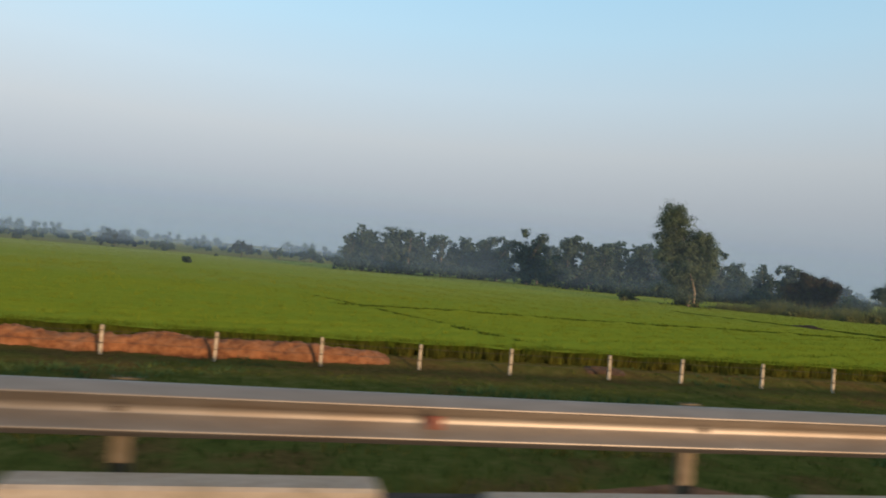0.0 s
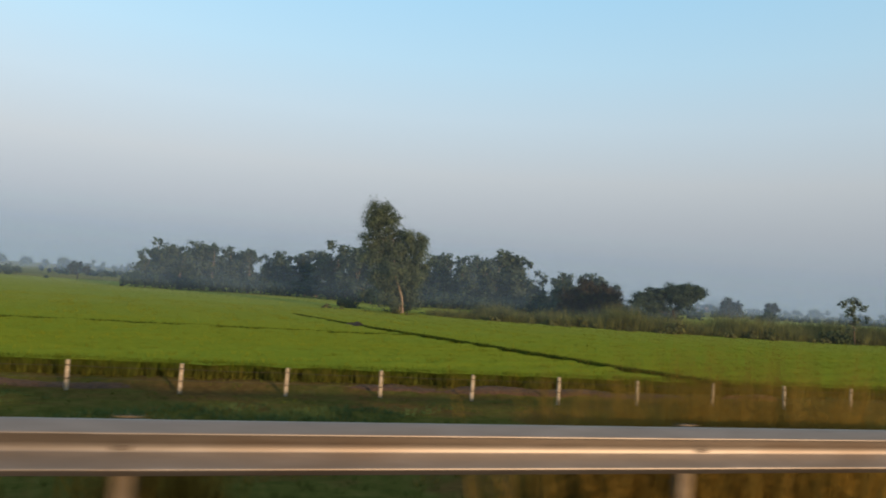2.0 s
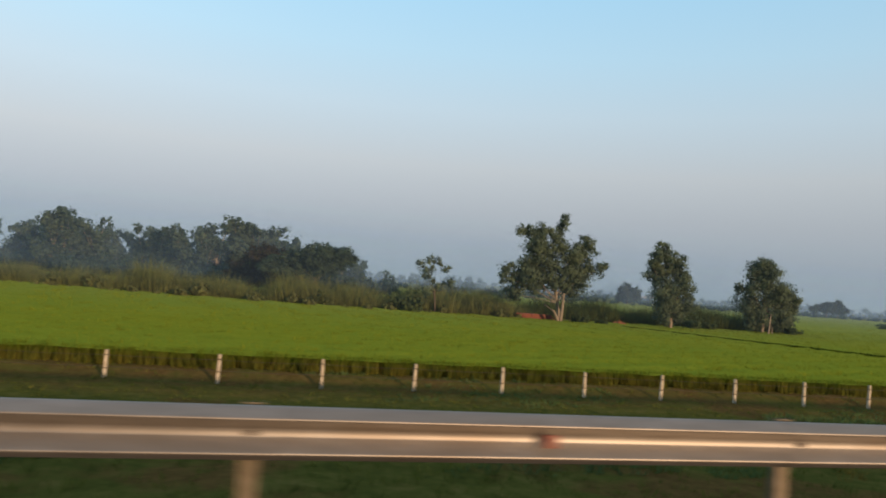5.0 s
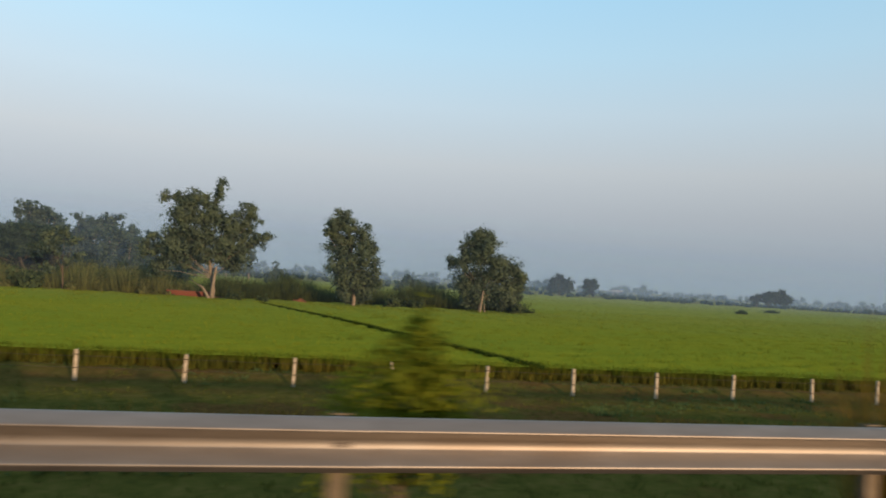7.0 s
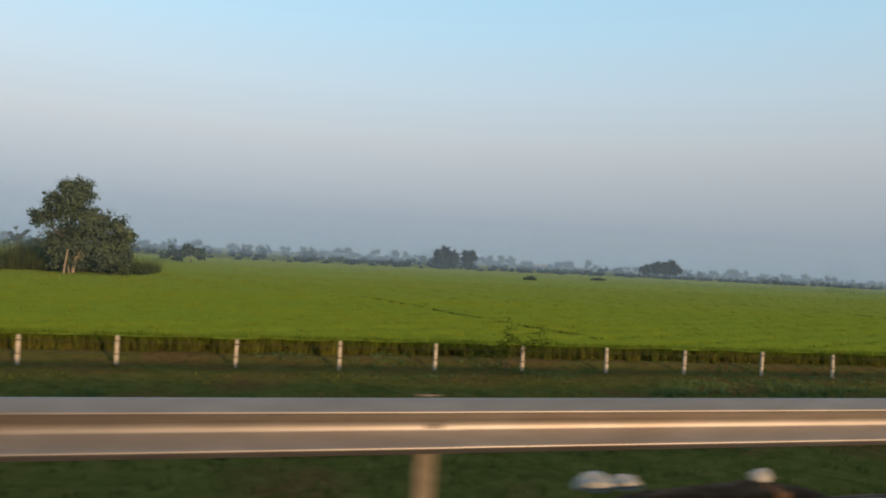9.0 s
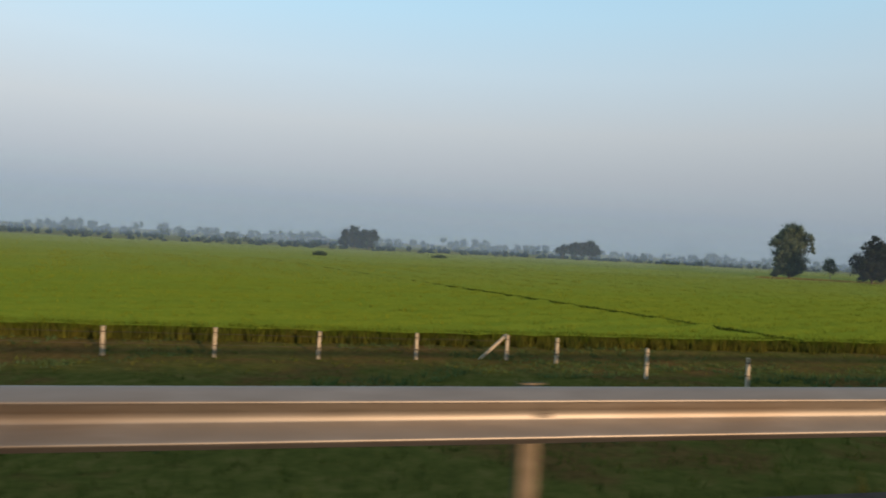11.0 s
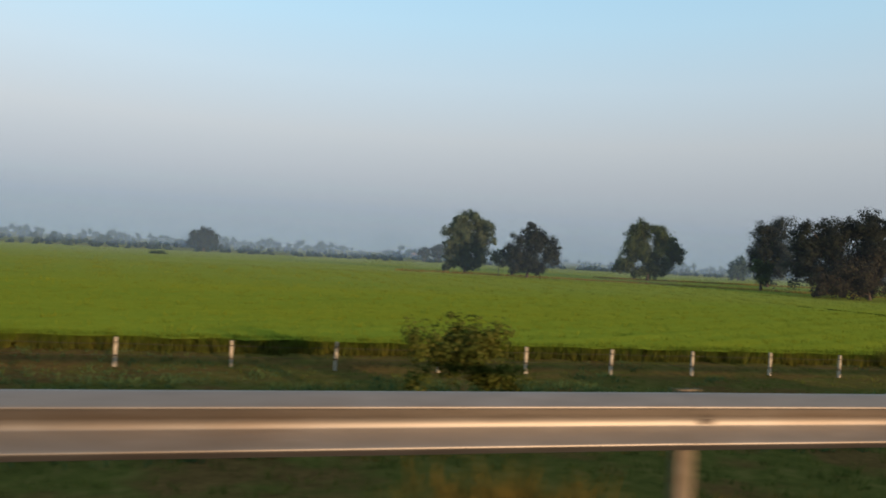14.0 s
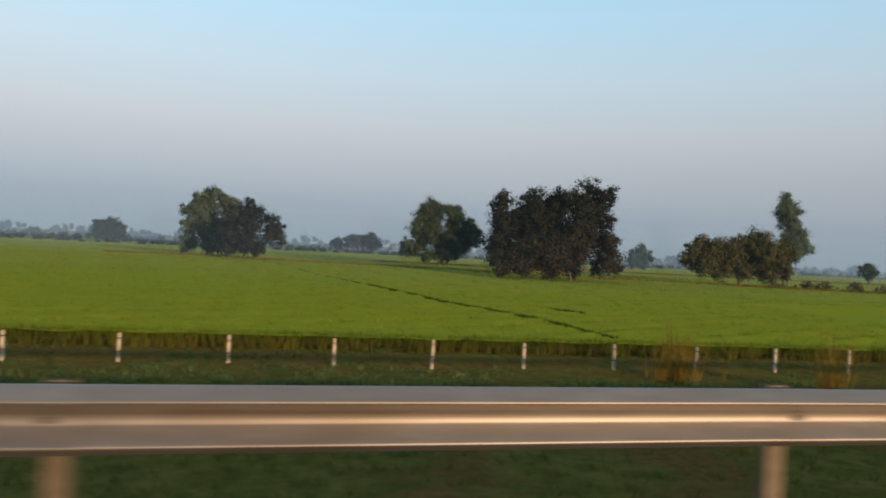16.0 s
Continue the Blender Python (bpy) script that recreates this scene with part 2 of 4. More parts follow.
def rice_material():
    m, n, l, b = nodes("rice_canopy")
    g = tex(n, l, 2.6, 8, 0.75, (1.0, 0.7, 1))
    c = ramp(n, l, g, [(0.28, (0.184, 0.236, 0.025)), (0.5, (0.212, 0.268, 0.028)), (0.72, (0.238, 0.292, 0.033))])
    big = tex(n, l, 0.045, 5, 0.6, (1, 2.2, 1))
    c = mixc(n, l, ramp(n, l, big, [(0.35, (0, 0, 0)), (0.7, (0.8, 0.8, 0.8))]), c, mixc(n, l, 1.0, c, (1.2, 1.02, 0.8), "MULTIPLY"))
    rows = tex(n, l, 0.5, 4, 0.6, (0.35, 4, 1))
    c = mixc(n, l, ramp(n, l, rows, [(0.45, (0, 0, 0)), (0.7, (0.5, 0.5, 0.5))]), c, mixc(n, l, 1.0, c, (0.74, 0.82, 0.7), "MULTIPLY"))
    # paler with distance: far haze painted into the rice colour, in uneven streaks
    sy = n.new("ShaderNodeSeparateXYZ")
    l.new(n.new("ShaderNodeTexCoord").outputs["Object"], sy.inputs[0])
    far_pale = n.new("ShaderNodeMapRange")
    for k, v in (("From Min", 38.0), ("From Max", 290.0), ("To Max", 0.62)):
        far_pale.inputs[k].default_value = v
    l.new(sy.outputs["Y"], far_pale.inputs[0])
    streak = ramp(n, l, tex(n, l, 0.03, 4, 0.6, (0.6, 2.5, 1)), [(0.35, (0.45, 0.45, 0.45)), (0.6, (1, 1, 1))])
    c = mixc(n, l, mixc(n, l, 1.0, far_pale.outputs[0], streak, "MULTIPLY"), c, (0.36, 0.37, 0.14))
    b = matte(n, l)
    l.new(c, b.inputs["Color"])
    bump(n, l, b, g, 0.55, 0.2)
    return m


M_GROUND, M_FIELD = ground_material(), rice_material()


def haze_sheet_material(name, density, top, foot):
    """A flat see-through sheet that paints distance haze and ground mist, denser near the ground."""
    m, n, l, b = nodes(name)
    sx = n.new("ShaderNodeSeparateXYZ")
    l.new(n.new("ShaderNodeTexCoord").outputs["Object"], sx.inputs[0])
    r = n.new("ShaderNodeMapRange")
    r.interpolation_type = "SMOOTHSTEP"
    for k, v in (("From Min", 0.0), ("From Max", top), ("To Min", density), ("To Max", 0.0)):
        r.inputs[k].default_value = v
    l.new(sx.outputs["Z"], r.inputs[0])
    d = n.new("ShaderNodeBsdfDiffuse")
    # bluish haze tint, put in as the sheet's own colour
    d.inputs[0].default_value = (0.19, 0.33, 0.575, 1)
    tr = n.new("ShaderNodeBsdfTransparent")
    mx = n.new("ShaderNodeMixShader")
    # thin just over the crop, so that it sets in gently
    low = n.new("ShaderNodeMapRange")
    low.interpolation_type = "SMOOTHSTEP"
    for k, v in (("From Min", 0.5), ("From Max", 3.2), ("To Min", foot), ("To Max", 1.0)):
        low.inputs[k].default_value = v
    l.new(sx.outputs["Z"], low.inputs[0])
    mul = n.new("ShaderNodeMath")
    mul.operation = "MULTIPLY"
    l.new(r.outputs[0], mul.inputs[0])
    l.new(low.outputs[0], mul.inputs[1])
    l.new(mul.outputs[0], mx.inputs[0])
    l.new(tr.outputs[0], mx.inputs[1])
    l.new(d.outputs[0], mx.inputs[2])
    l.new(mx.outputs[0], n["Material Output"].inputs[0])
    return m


# ---- mesh helpers ----
def mesh(name, verts, faces, mat, smooth=False, normals=None):
    """verts: n x 3; faces: one array of equal-sided faces, or a list of faces; normals: one a vertex, for foliage."""
    me = bpy.data.meshes.new(name)
    verts = np.asarray(verts, np.float32)
    if isinstance(faces, np.ndarray):
        k = faces.shape[1]
        me.vertices.add(len(verts))
        me.vertices.foreach_set("co", verts.ravel())
        me.loops.add(faces.size)
        me.loops.foreach_set("vertex_index", faces.ravel().astype(np.int32))
        me.polygons.add(len(faces))
        me.polygons.foreach_set("loop_start", (np.arange(len(faces)) * k).astype(np.int32))
        me.update(calc_edges=True)
    else:
        me.from_pydata([tuple(map(float, v)) for v in verts], [], faces)
        me.update()
    me.materials.append(mat)
    if smooth or normals is not None:
        me.polygons.foreach_set("use_smooth", np.ones(len(me.polygons), bool))
    if normals is not None:
        me.normals_split_custom_set_from_vertices(normals)
    return me


def child(name, me, parent, loc=(0, 0, 0), label=""):
    ob = new(name, me)
    ob.parent, ob.location = parent, loc
    return tagged(ob, label)


def box_mesh(name, sx, sy, sz, mat, bevel=0.0, at=(0, 0, 0), taper=1.0):
    bm = bmesh.new()
    bmesh.ops.create_cube(bm, size=1.0)
    for v in bm.verts:
        k = taper if v.co.z > 0 else 1.0
        v.co = Vector((v.co.x * sx * k + at[0], v.co.y * sy * k + at[1], (v.co.z + 0.5) * sz + at[2]))
    if bevel:
        bmesh.ops.bevel(bm, geom=bm.edges[:], offset=bevel, segments=1, affect="EDGES", profile=0.5)
    me = bpy.data.meshes.new(name)
    bm.to_mesh(me)
    bm.free()
    me.materials.append(mat)
    return me


def merge(chunks):
    """Joins (verts, faces) chunks of equal-sided faces."""
    vs, fs, k = [], [], 0
    for v, f in chunks:
        vs.append(v)
        fs.append(f + k)
        k += len(v)
    return np.concatenate(vs), np.concatenate(fs)


def grid(xs, ys, height):
    X, Y = np.meshgrid(xs, ys)
    v = np.stack([X, Y, height(X, Y)], -1).reshape(-1, 3)
    n, m = len(xs), len(ys)
    i = (np.arange(m - 1)[:, None] * n + np.arange(n - 1)[None]).ravel()
    return v, np.stack([i, i + 1, i + n + 1, i + n], 1)


# ---- the lie of the land ----
def canopy(x, y):
    """Height of the top of the standing crop."""
    front = np.interp(x, [245, 295], [-2.35, -2.54])
    mid = np.interp(x, [60, 120, 175, 213, 300, 330, 400, 500], [-3.3, -3.3, -3.2, -3.05, -2.5, -2.3, -1.85, -1.7])
    back = np.interp(x, [0, 150, 340, 460], [-5.0, -4.0, -3.3, -2.6])
    k = np.clip((y - 31) / 69, 0, 1)
    far = np.clip((y - 145) / 160, 0, 1)
    return (front * (1 - k) + mid * k) * (1 - far) + back * far


def land(x, y):
    """Road platform, embankment, low verge, then the fields."""
    prof = np.interp(y, [-60, -40, -16, -15.6, 3.85, 4.0, 4.75, 12.0, 18, 27, 29.3, 30.2, 31], [-3.3, -3.3, -0.15, 0, 0, -0.05, -0.1, -3.2, -3.3, -3.22, -3.2, -2.9, -2.85])
    prof = prof - 0.0061 * np.clip(y - 5, 0, None) * np.clip((x - 245) / 50, 0, 1)
    z = np.where(y > 31, canopy(x, y) - 0.9, prof)
    z = np.where(y < -60, -3.3, z)
    rough = 0.05 * np.sin(x * 1.3 + 2 * np.sin(y * 0.9)) + 0.04 * np.sin(x * 0.47 + y * 1.7)
    z = z + np.where((y > 5) & (y < 31), rough * np.clip((y - 5) / 3, 0, 1), 0)
    return np.where(y > 900, -4.5, z)


ys = np.r_[-3000, -800, -200, -60, -40, -16, -15.6, -8, 0, 3.85, 4.0, 4.75, np.arange(5.5, 31, 0.75), 31, 40, 60, 80, 100, 120, 145, 180, 240, 305, 420, 700, 1500, 3500]
xs = np.r_[-3500, -1200, -500, -200, -60, np.arange(-24, 470, 1.5), 520, 600, 750, 1000, 1800, 4000]
v, f = grid(xs, ys, land)
tagged(new("ground", mesh("ground", v, f, M_GROUND, True)), "dark turf verge and bare soil running out to cropland", "ground", kind="structure")
v, f = grid(np.r_[-1200, np.arange(-60, 520, 20), 1500], np.array([-15.4, -8.0, -1.0, 3.7]), lambda X, Y: 0 * X + 0.012)
tagged(new("road", mesh("road", v, f, M_ASPH, True)), "grey asphalt carriageway beside the steel guardrail", "road", kind="structure")

# ---- standing rice ----
xs = np.r_[-700, -300, -120, -60, np.arange(-25, 470, 1.0), 480, 500, 530, 570, 620, 700, 800, 1000, 1300]
ys = np.r_[31.75, np.arange(31.9, 40, 0.5), np.arange(40, 70, 1.0), np.arange(70, 150, 3.0), np.arange(150, 345, 12.0)]


def crop_top(X, Y):
    w = 0.05 * np.sin(X * 2.1 + 1.5 * np.sin(Y * 1.1)) + 0.05 * np.sin(X * 0.83 - Y * 1.9) + 0.03 * np.sin(X * 4.7 + Y * 3.3)
    return canopy(X, Y) + w * np.clip(90 / Y, 0, 1) * np.clip((Y - 31.7) / 3, 0, 1)


v, f = grid(xs, ys, crop_top)
edge_row = np.arange(len(xs))
v[edge_row, 1] += 0.16 * np.sin(xs * 1.7) + 0.14 * np.sin(xs * 4.3) + rng.uniform(-0.18, 0.18, len(xs))
v[edge_row, 2] -= 0.01
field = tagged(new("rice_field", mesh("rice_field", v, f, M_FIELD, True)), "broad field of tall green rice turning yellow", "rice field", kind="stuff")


def tufts(pts, base, h, spread, n, width, lean=0.35):
    """Upright blades, n to a tuft: one triangle each, standing on base and about h tall."""
    m = len(pts)
    p = np.repeat(pts, n, 0)
    z0 = np.repeat(base, n)
    hh = np.repeat(h, n) * rng.uniform(0.65, 1.15, m * n)
    a = rng.uniform(0, 2 * np.pi, m * n)
    r = rng.uniform(0, 1, m * n) * np.repeat(np.broadcast_to(spread, m), n)
    foot = np.stack([p[:, 0] + r * np.cos(a), p[:, 1] + r * np.sin(a), z0], -1)
    b = rng.uniform(0, np.pi, m * n)
    w = np.repeat(np.broadcast_to(width, m), n) * rng.uniform(0.6, 1.3, m * n)
    side = np.stack([np.cos(b) * w, np.sin(b) * w, 0 * w], -1)
    tip = foot + np.stack([np.cos(a) * lean * hh * rng.uniform(0.2, 1, m * n), np.sin(a) * lean * hh * rng.uniform(0.2, 1, m * n), hh], -1)
    v = np.stack([foot - side, foot + side, tip], 1).reshape(-1, 3)
    return v, np.arange(len(v)).reshape(-1, 3)


def scatter(x0, x1, y0, y1, density):
    n = int((x1 - x0) * (y1 - y0) * density)
    return np.stack([rng.uniform(x0, x1, n), rng.uniform(y0, y1, n)], -1)


def stuff(name, chunks, mat, label, category):
    v, f = merge(chunks)
    return tagged(new(name, mesh(name, v, f, mat)), label, category, kind="stuff")


p = scatter(-22, 462, 30.85, 32.0, 26)
p[:, 1] += 0.12 * np.sin(p[:, 0] * 1.7) + 0.1 * np.sin(p[:, 0] * 4.3)
stuff("rice_stalks", [tufts(p, canopy(p[:, 0], p[:, 1]) - 0.75, rng.uniform(0.64, 0.86, len(p)), 0.16, 10, 0.028, 0.15)], M_STALK, "dense olive-brown rice stalks at the crop's edge", "rice plants")
# blades at the crop's edge wear the shade-toned green
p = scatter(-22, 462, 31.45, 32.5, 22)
stuff("shade_toned_rice_edge", [tufts(p, canopy(p[:, 0], p[:, 1]) - 0.32, rng.uniform(0.36, 0.58, len(p)), 0.16, 8, 0.024, 0.35)], M_EDGE, "rice blades along the crop's edge, shade put into their darker green", "rice plants")
parts = []
p = scatter(-22, 462, 32.1, 33.0, 20)
parts.append(tufts(p, canopy(p[:, 0], p[:, 1]) - 0.3, np.full(len(p), 0.42), 0.14, 6, 0.022, 0.3))
p = scatter(-22, 465, 32.0, 62, 3.2)
parts.append(tufts(p, canopy(p[:, 0], p[:, 1]) - 0.15, np.full(len(p), 0.32), 0.3, 5, 0.024, 0.35))
p = scatter(-40, 510, 62, 125, 1.9)
parts.append(tufts(p, canopy(p[:, 0], p[:, 1]) - 0.14, np.full(len(p), 0.3), 0.5, 4, 0.042, 0.35))
p = scatter(-160, 700, 125, 340, 0.24)
parts.append(tufts(p, canopy(p[:, 0], p[:, 1]) - 0.14, np.full(len(p), 0.28), 1.0, 3, 0.14, 0.35))
stuff("rice_blades", parts, M_RICE, "dense upright green rice stalks and drooping blades", "rice plants")

# weedy bunds that part the plots; the dark weeds also paint shaded gaps in the rice
BUNDS = [
    [(75.9, 30.9), (75.0, 32.6), (73.2, 38.8), (71.0, 47.5), (68.5, 56.0), (64.2, 71.8), (58.4, 99.3)],
    [(-23.3, 150), (-13.1, 117.4), (-5.3, 102.4), (0.7, 78), (4.2, 65.3), (8.4, 51), (13.4, 33)],
    [(4, 57), (14.1, 59.3), (24.8, 58.2), (42.6, 60), (60.7, 60.5), (66.8, 61.5)],
    [(181.4, 92.7), (188.6, 64.5), (192.6, 46.5), (194.8, 36), (195.8, 31.5)],
    [(242.6, 84), (244.7, 77.7), (248.5, 62.2), (251.2, 48.7), (253.5, 40.8), (254.7, 35.8)],
    [(290.5, 125), (303.0, 79.6), (311.0, 52.8), (314.7, 40.4), (317.0, 31.6)],
    [(417.8, 120.3), (425.1, 80), (430.3, 63), (433.4, 50.2), (436.6, 42.5), (437.9, 33.5)],
    [(440.2, 48.4), (441.6, 45.8)],
]
parts = []
for k, line in enumerate(BUNDS):
    line = np.array(line, float)
    # widened where a dark line stands in for a ditch's shaded rice wall
    wide = (2.4, 1.0, 1.2, 1.7, 1.0, 1.1, 1.1, 1.6)[k]
    s = np.r_[0, np.cumsum(np.hypot(*np.diff(line, axis=0).T))]
    q = np.arange(0, s[-1], 0.1)
    p = np.stack([np.interp(q, s, line[:, 0]), np.interp(q, s, line[:, 1])], -1)
    p += 0.06 * np.sin(q * 0.7)[:, None] + rng.normal(0, 0.16 if k == 0 else 0.1, p.shape)
    parts.append(tufts(p, canopy(p[:, 0], p[:, 1]) - (0.04 if k in (0, 3) else 0.15 if k in (1, 4) else 0.1), (0.23 + 0.02 * wide) * np.clip(60 / p[:, 1], 0.5, 1), 0.16 * wide, int(6 * wide), 0.04, 0.6))
tall = []
for line in [[(392, 129), (415, 126), (440, 117), (470, 103), (500, 95), (545, 90)], [(440, 146), (470, 150), (520, 152), (580, 156)]]:
    line = np.array(line, float)
    q = np.linspace(line[0, 0], line[-1, 0], 2600)
    p = np.stack([q, np.interp(q, line[:, 0], line[:, 1]) + rng.normal(0, 0.6, len(q))], -1)
    tall.append(tufts(p, canopy(p[:, 0], p[:, 1]) - 0.3, np.full(len(p), 0.75), 0.3, 5, 0.05, 0.5))
stuff("bund_grass", tall, M_DRY, "dry straw-coloured grass along the bund under trees", "dry grass")
stuff("bund_weeds", parts, M_BUND, "dark weeds along low bunds, also standing in for shaded gaps between rice plots", "weeds")

# ---- verge grass ----
parts = []
p = scatter(-22, 462, 19, 31, 5)
parts.append(tufts(p, land(p[:, 0], p[:, 1]) - 0.03, rng.uniform(0.06, 0.2, len(p)), 0.15, 4, 0.02, 0.8))
p = scatter(-14, 450, 11, 19, 4)
parts.append(tufts(p, land(p[:, 0], p[:, 1]) - 0.03, rng.uniform(0.12, 0.35, len(p)), 0.18, 4, 0.02, 0.8))
p = scatter(-10, 440, 5.1, 9, 7)
parts.append(tufts(p, land(p[:, 0], p[:, 1]) - 0.03, rng.uniform(0.08, 0.28, len(p)), 0.12, 4, 0.01, 0.8))
# patches of dead and of rank green growth
p = np.concatenate([scatter(-22, 462, 17, 31, 6), scatter(-10, 440, 5.3, 10, 9)])
lie = np.sin(p[:, 0] * 0.31 + 1.7 * np.sin(p[:, 1] * 0.6)) + np.sin(p[:, 0] * 0.117 + p[:, 1] * 0.45) + 0.6 * np.sin(p[:, 0] * 0.9 - p[:, 1] * 1.1) - 0.75 * np.clip((p[:, 0] - 230) / 60, 0, 1)
tame = np.where(p[:, 1] > 26, 0.55, 1.0)
dead = (lie > 0.75) & (p[:, 1] < 24)
d, low = p[dead], tame[dead]
stuff("dead_grass", [tufts(d, land(d[:, 0], d[:, 1]) - 0.03, low * rng.uniform(0.12, 0.38, len(d)), 0.18, 5, 0.02, 0.8)], M_DRY, "patches of low dead straw-brown grass on the verge", "dry grass")
rank = (lie < -0.8) & (p[:, 1] > 12)
d, low = p[rank], tame[rank]
stuff("verge_weeds", [tufts(d, land(d[:, 0], d[:, 1]) - 0.03, low * rng.uniform(0.15, 0.42, len(d)), 0.2, 6, 0.03, 0.8)], M_WEED, "rank dark green weeds in patches on the verge", "weeds")
stuff("verge_grass", parts, M_GRASS, "low dark green grass on the roadside verge", "grass")


def grass_clump(x, y, h, spread, mat, n, name, label, category):
    z = float(land(np.array(x), np.array(y)))
    ob = new(name)
    ob.location = (x, y, z)
    for kind, lean, tall, w in (("blade_tuft", 0.65, 0.9, 0.02), ("stem_tuft", 0.25, 1.2, 0.016)):
        p = np.stack([rng.normal(0, spread * 0.5, n // 2), rng.normal(0, spread * 0.4, n // 2)], -1)
        v, f = tufts(p, np.full(n // 2, -0.05), tall * h * rng.uniform(0.5, 1.0, n // 2), 0.16, 5, w, lean)
        tagged(child(kind, mesh(kind, v, f, mat), ob), kind="stuff")
    return tagged(ob, label, category, group="verge clumps")


# straw-yellow sprays: (along, out, height, width)
for x, y, h, w in [(27, 6.2, 1.25, 0.9), (28.9, 6.2, 1.1, 0.6), (57.2, 6.2, 1.75, 1.5), (56, 6.2, 1.45, 1.0), (58.6, 6.3, 1.6, 1.0), (65.6, 6.2, 1.4, 1.1), (89.5, 20, 2.0, 1.0), (93.6, 20, 1.8, 0.9), (50.9, 15, 1.9, 1.2),
                   (357.2, 6.0, 1.35, 0.9), (358.4, 6.0, 1.6, 0.7), (359.9, 6.1, 1.4, 0.7), (393.5, 10, 2.4, 0.4), (380.7, 10, 2.5, 0.5), (189.5, 5.8, 1.9, 0.35),
                   # low straw-coloured clumps added in place of sunlit patches on the bank
                   (309.2, 5.5, 0.5, 0.6), (324.3, 5.7, 0.5, 0.5), (171.8, 5.4, 0.4, 0.6), (370.2, 5.4, 0.45, 0.7), (397.7, 5.4, 0.45, 0.6)]:
    grass_clump(x, y, h, w, M_DRY, int((230 if x < 100 else 100) * w) + 30, "dry_grass_sunpatch_clump", "straw-yellow dry grass clump on the verge, the lowest standing in for sunlit ground", "dry grass")
for x, y, h, w in [(437.4, 27, 2.3, 0.8), (442.2, 24, 2.4, 0.5), (210.8, 18, 2.1, 1.0), (226.2, 26, 2.4, 0.55)]:
    grass_clump(x, y, h * 1.15, w * 1.3, M_DRY, int(34 * w) + 14, "tall_grass_clump", "tall thin tawny grass clump on the verge", "grass")
for x, y, h, w in [(338.3, 30.9, 1.75, 0.4), (344, 30.9, 1.4, 0.35), (400, 30.8, 1.3, 0.4)]:
    grass_clump(x, y, h, w, M_STALK, int(70 * w) + 20, "reed_tuft", "tawny reed tuft at the edge of the crop", "reed tuft")

for x, y, w in [(341, 202, 2.2), (303, 165, 1.4)]:
    p = np.stack([rng.normal(0, w * 0.4, 160), rng.normal(0, w * 0.3, 160)], -1)
    v, f = tufts(p, np.full(160, -0.3), rng.uniform(0.6, 1.5, 160), 0.3, 7, 0.09, 0.5)
    ob = new("weed_clump", mesh("weed_clump", v, f, M_BUND))
    ob.location = (x, y, float(canopy(np.array(float(x)), np.array(float(y)))))
    tagged(ob, "dark weed clump standing above the rice", "weeds", group="weed clumps in the rice")


# ---- guardrail ----
RAIL_Y = 4.35
# the beam's top edge rises and dips a little along the road
KEY_X = [-1.2, 3.9, 12.0, 17.2, 25.2, 30.3, 38.3, 43.5, 51.4, 56.6, 64.6, 69.8, 77.7, 82.8, 90.7, 95.9, 103.8, 109.0, 169.5, 174.3, 182.6, 187.4, 195.7, 200.4, 208.8, 213.5, 222.1, 226.8, 235.2, 239.9,
         301.5, 305.9, 314.8, 319.0, 328.0, 332.3, 341.3, 345.5, 354.5, 358.6, 367.7, 371.8, 380.9, 385.0, 394.1, 398.2, 407.3, 411.4, 420.5, 424.5]
KEY_Z = [0.657, 0.648, 0.648, 0.641, 0.612, 0.601, 0.64, 0.633, 0.645, 0.663, 0.69, 0.68, 0.695, 0.69, 0.696, 0.693, 0.69, 0.682, 0.7, 0.706, 0.674, 0.679, 0.688, 0.699, 0.68, 0.71, 0.692, 0.714, 0.7, 0.712,
         0.738, 0.762, 0.735, 0.768, 0.778, 0.8, 0.788, 0.811, 0.786, 0.81, 0.8, 0.816, 0.811, 0.827, 0.818, 0.85, 0.809, 0.833, 0.815, 0.828]


def rail_top(x):
    return float(np.interp(x, KEY_X, KEY_Z))


def beam_mesh(length):
    """W-shaped sheet-steel beam: two rounded ridges towards the road, lips at top and bottom."""
    prof = [(0.0, 0.0), (0.012, -0.003), (0.035, -0.022), (0.072, -0.05), (0.082, -0.058), (0.085, -0.064), (0.082, -0.071), (0.068, -0.082), (0.022, -0.118), (0.01, -0.128), (0.005, -0.137),
            (0.003, -0.176), (0.01, -0.186), (0.03, -0.206), (0.07, -0.246), (0.081, -0.256), (0.085, -0.263), (0.082, -0.271), (0.066, -0.283), (0.032, -0.305), (0.022, -0.312)]
    n = len(prof)
    front = [(-d, z) for d, z in prof]
    back = [(-d + 0.004, z) for d, z in prof]
    rows = []
    for x in np.linspace(-length / 2, length / 2, 3):
        rows.append([(x, y, z) for y, z in front] + [(x, y, z) for y, z in back[::-1]])
    v = np.array(rows).reshape(-1, 3)
    k = 2 * n
    fs = []
    for r in range(2):
        for i in range(k):
            j = (i + 1) % k
            fs.append((r * k + i, r * k + j, (r + 1) * k + j, (r + 1) * k + i))
    me = mesh("beam", v, np.array(fs), M_STEEL, True)
    return me


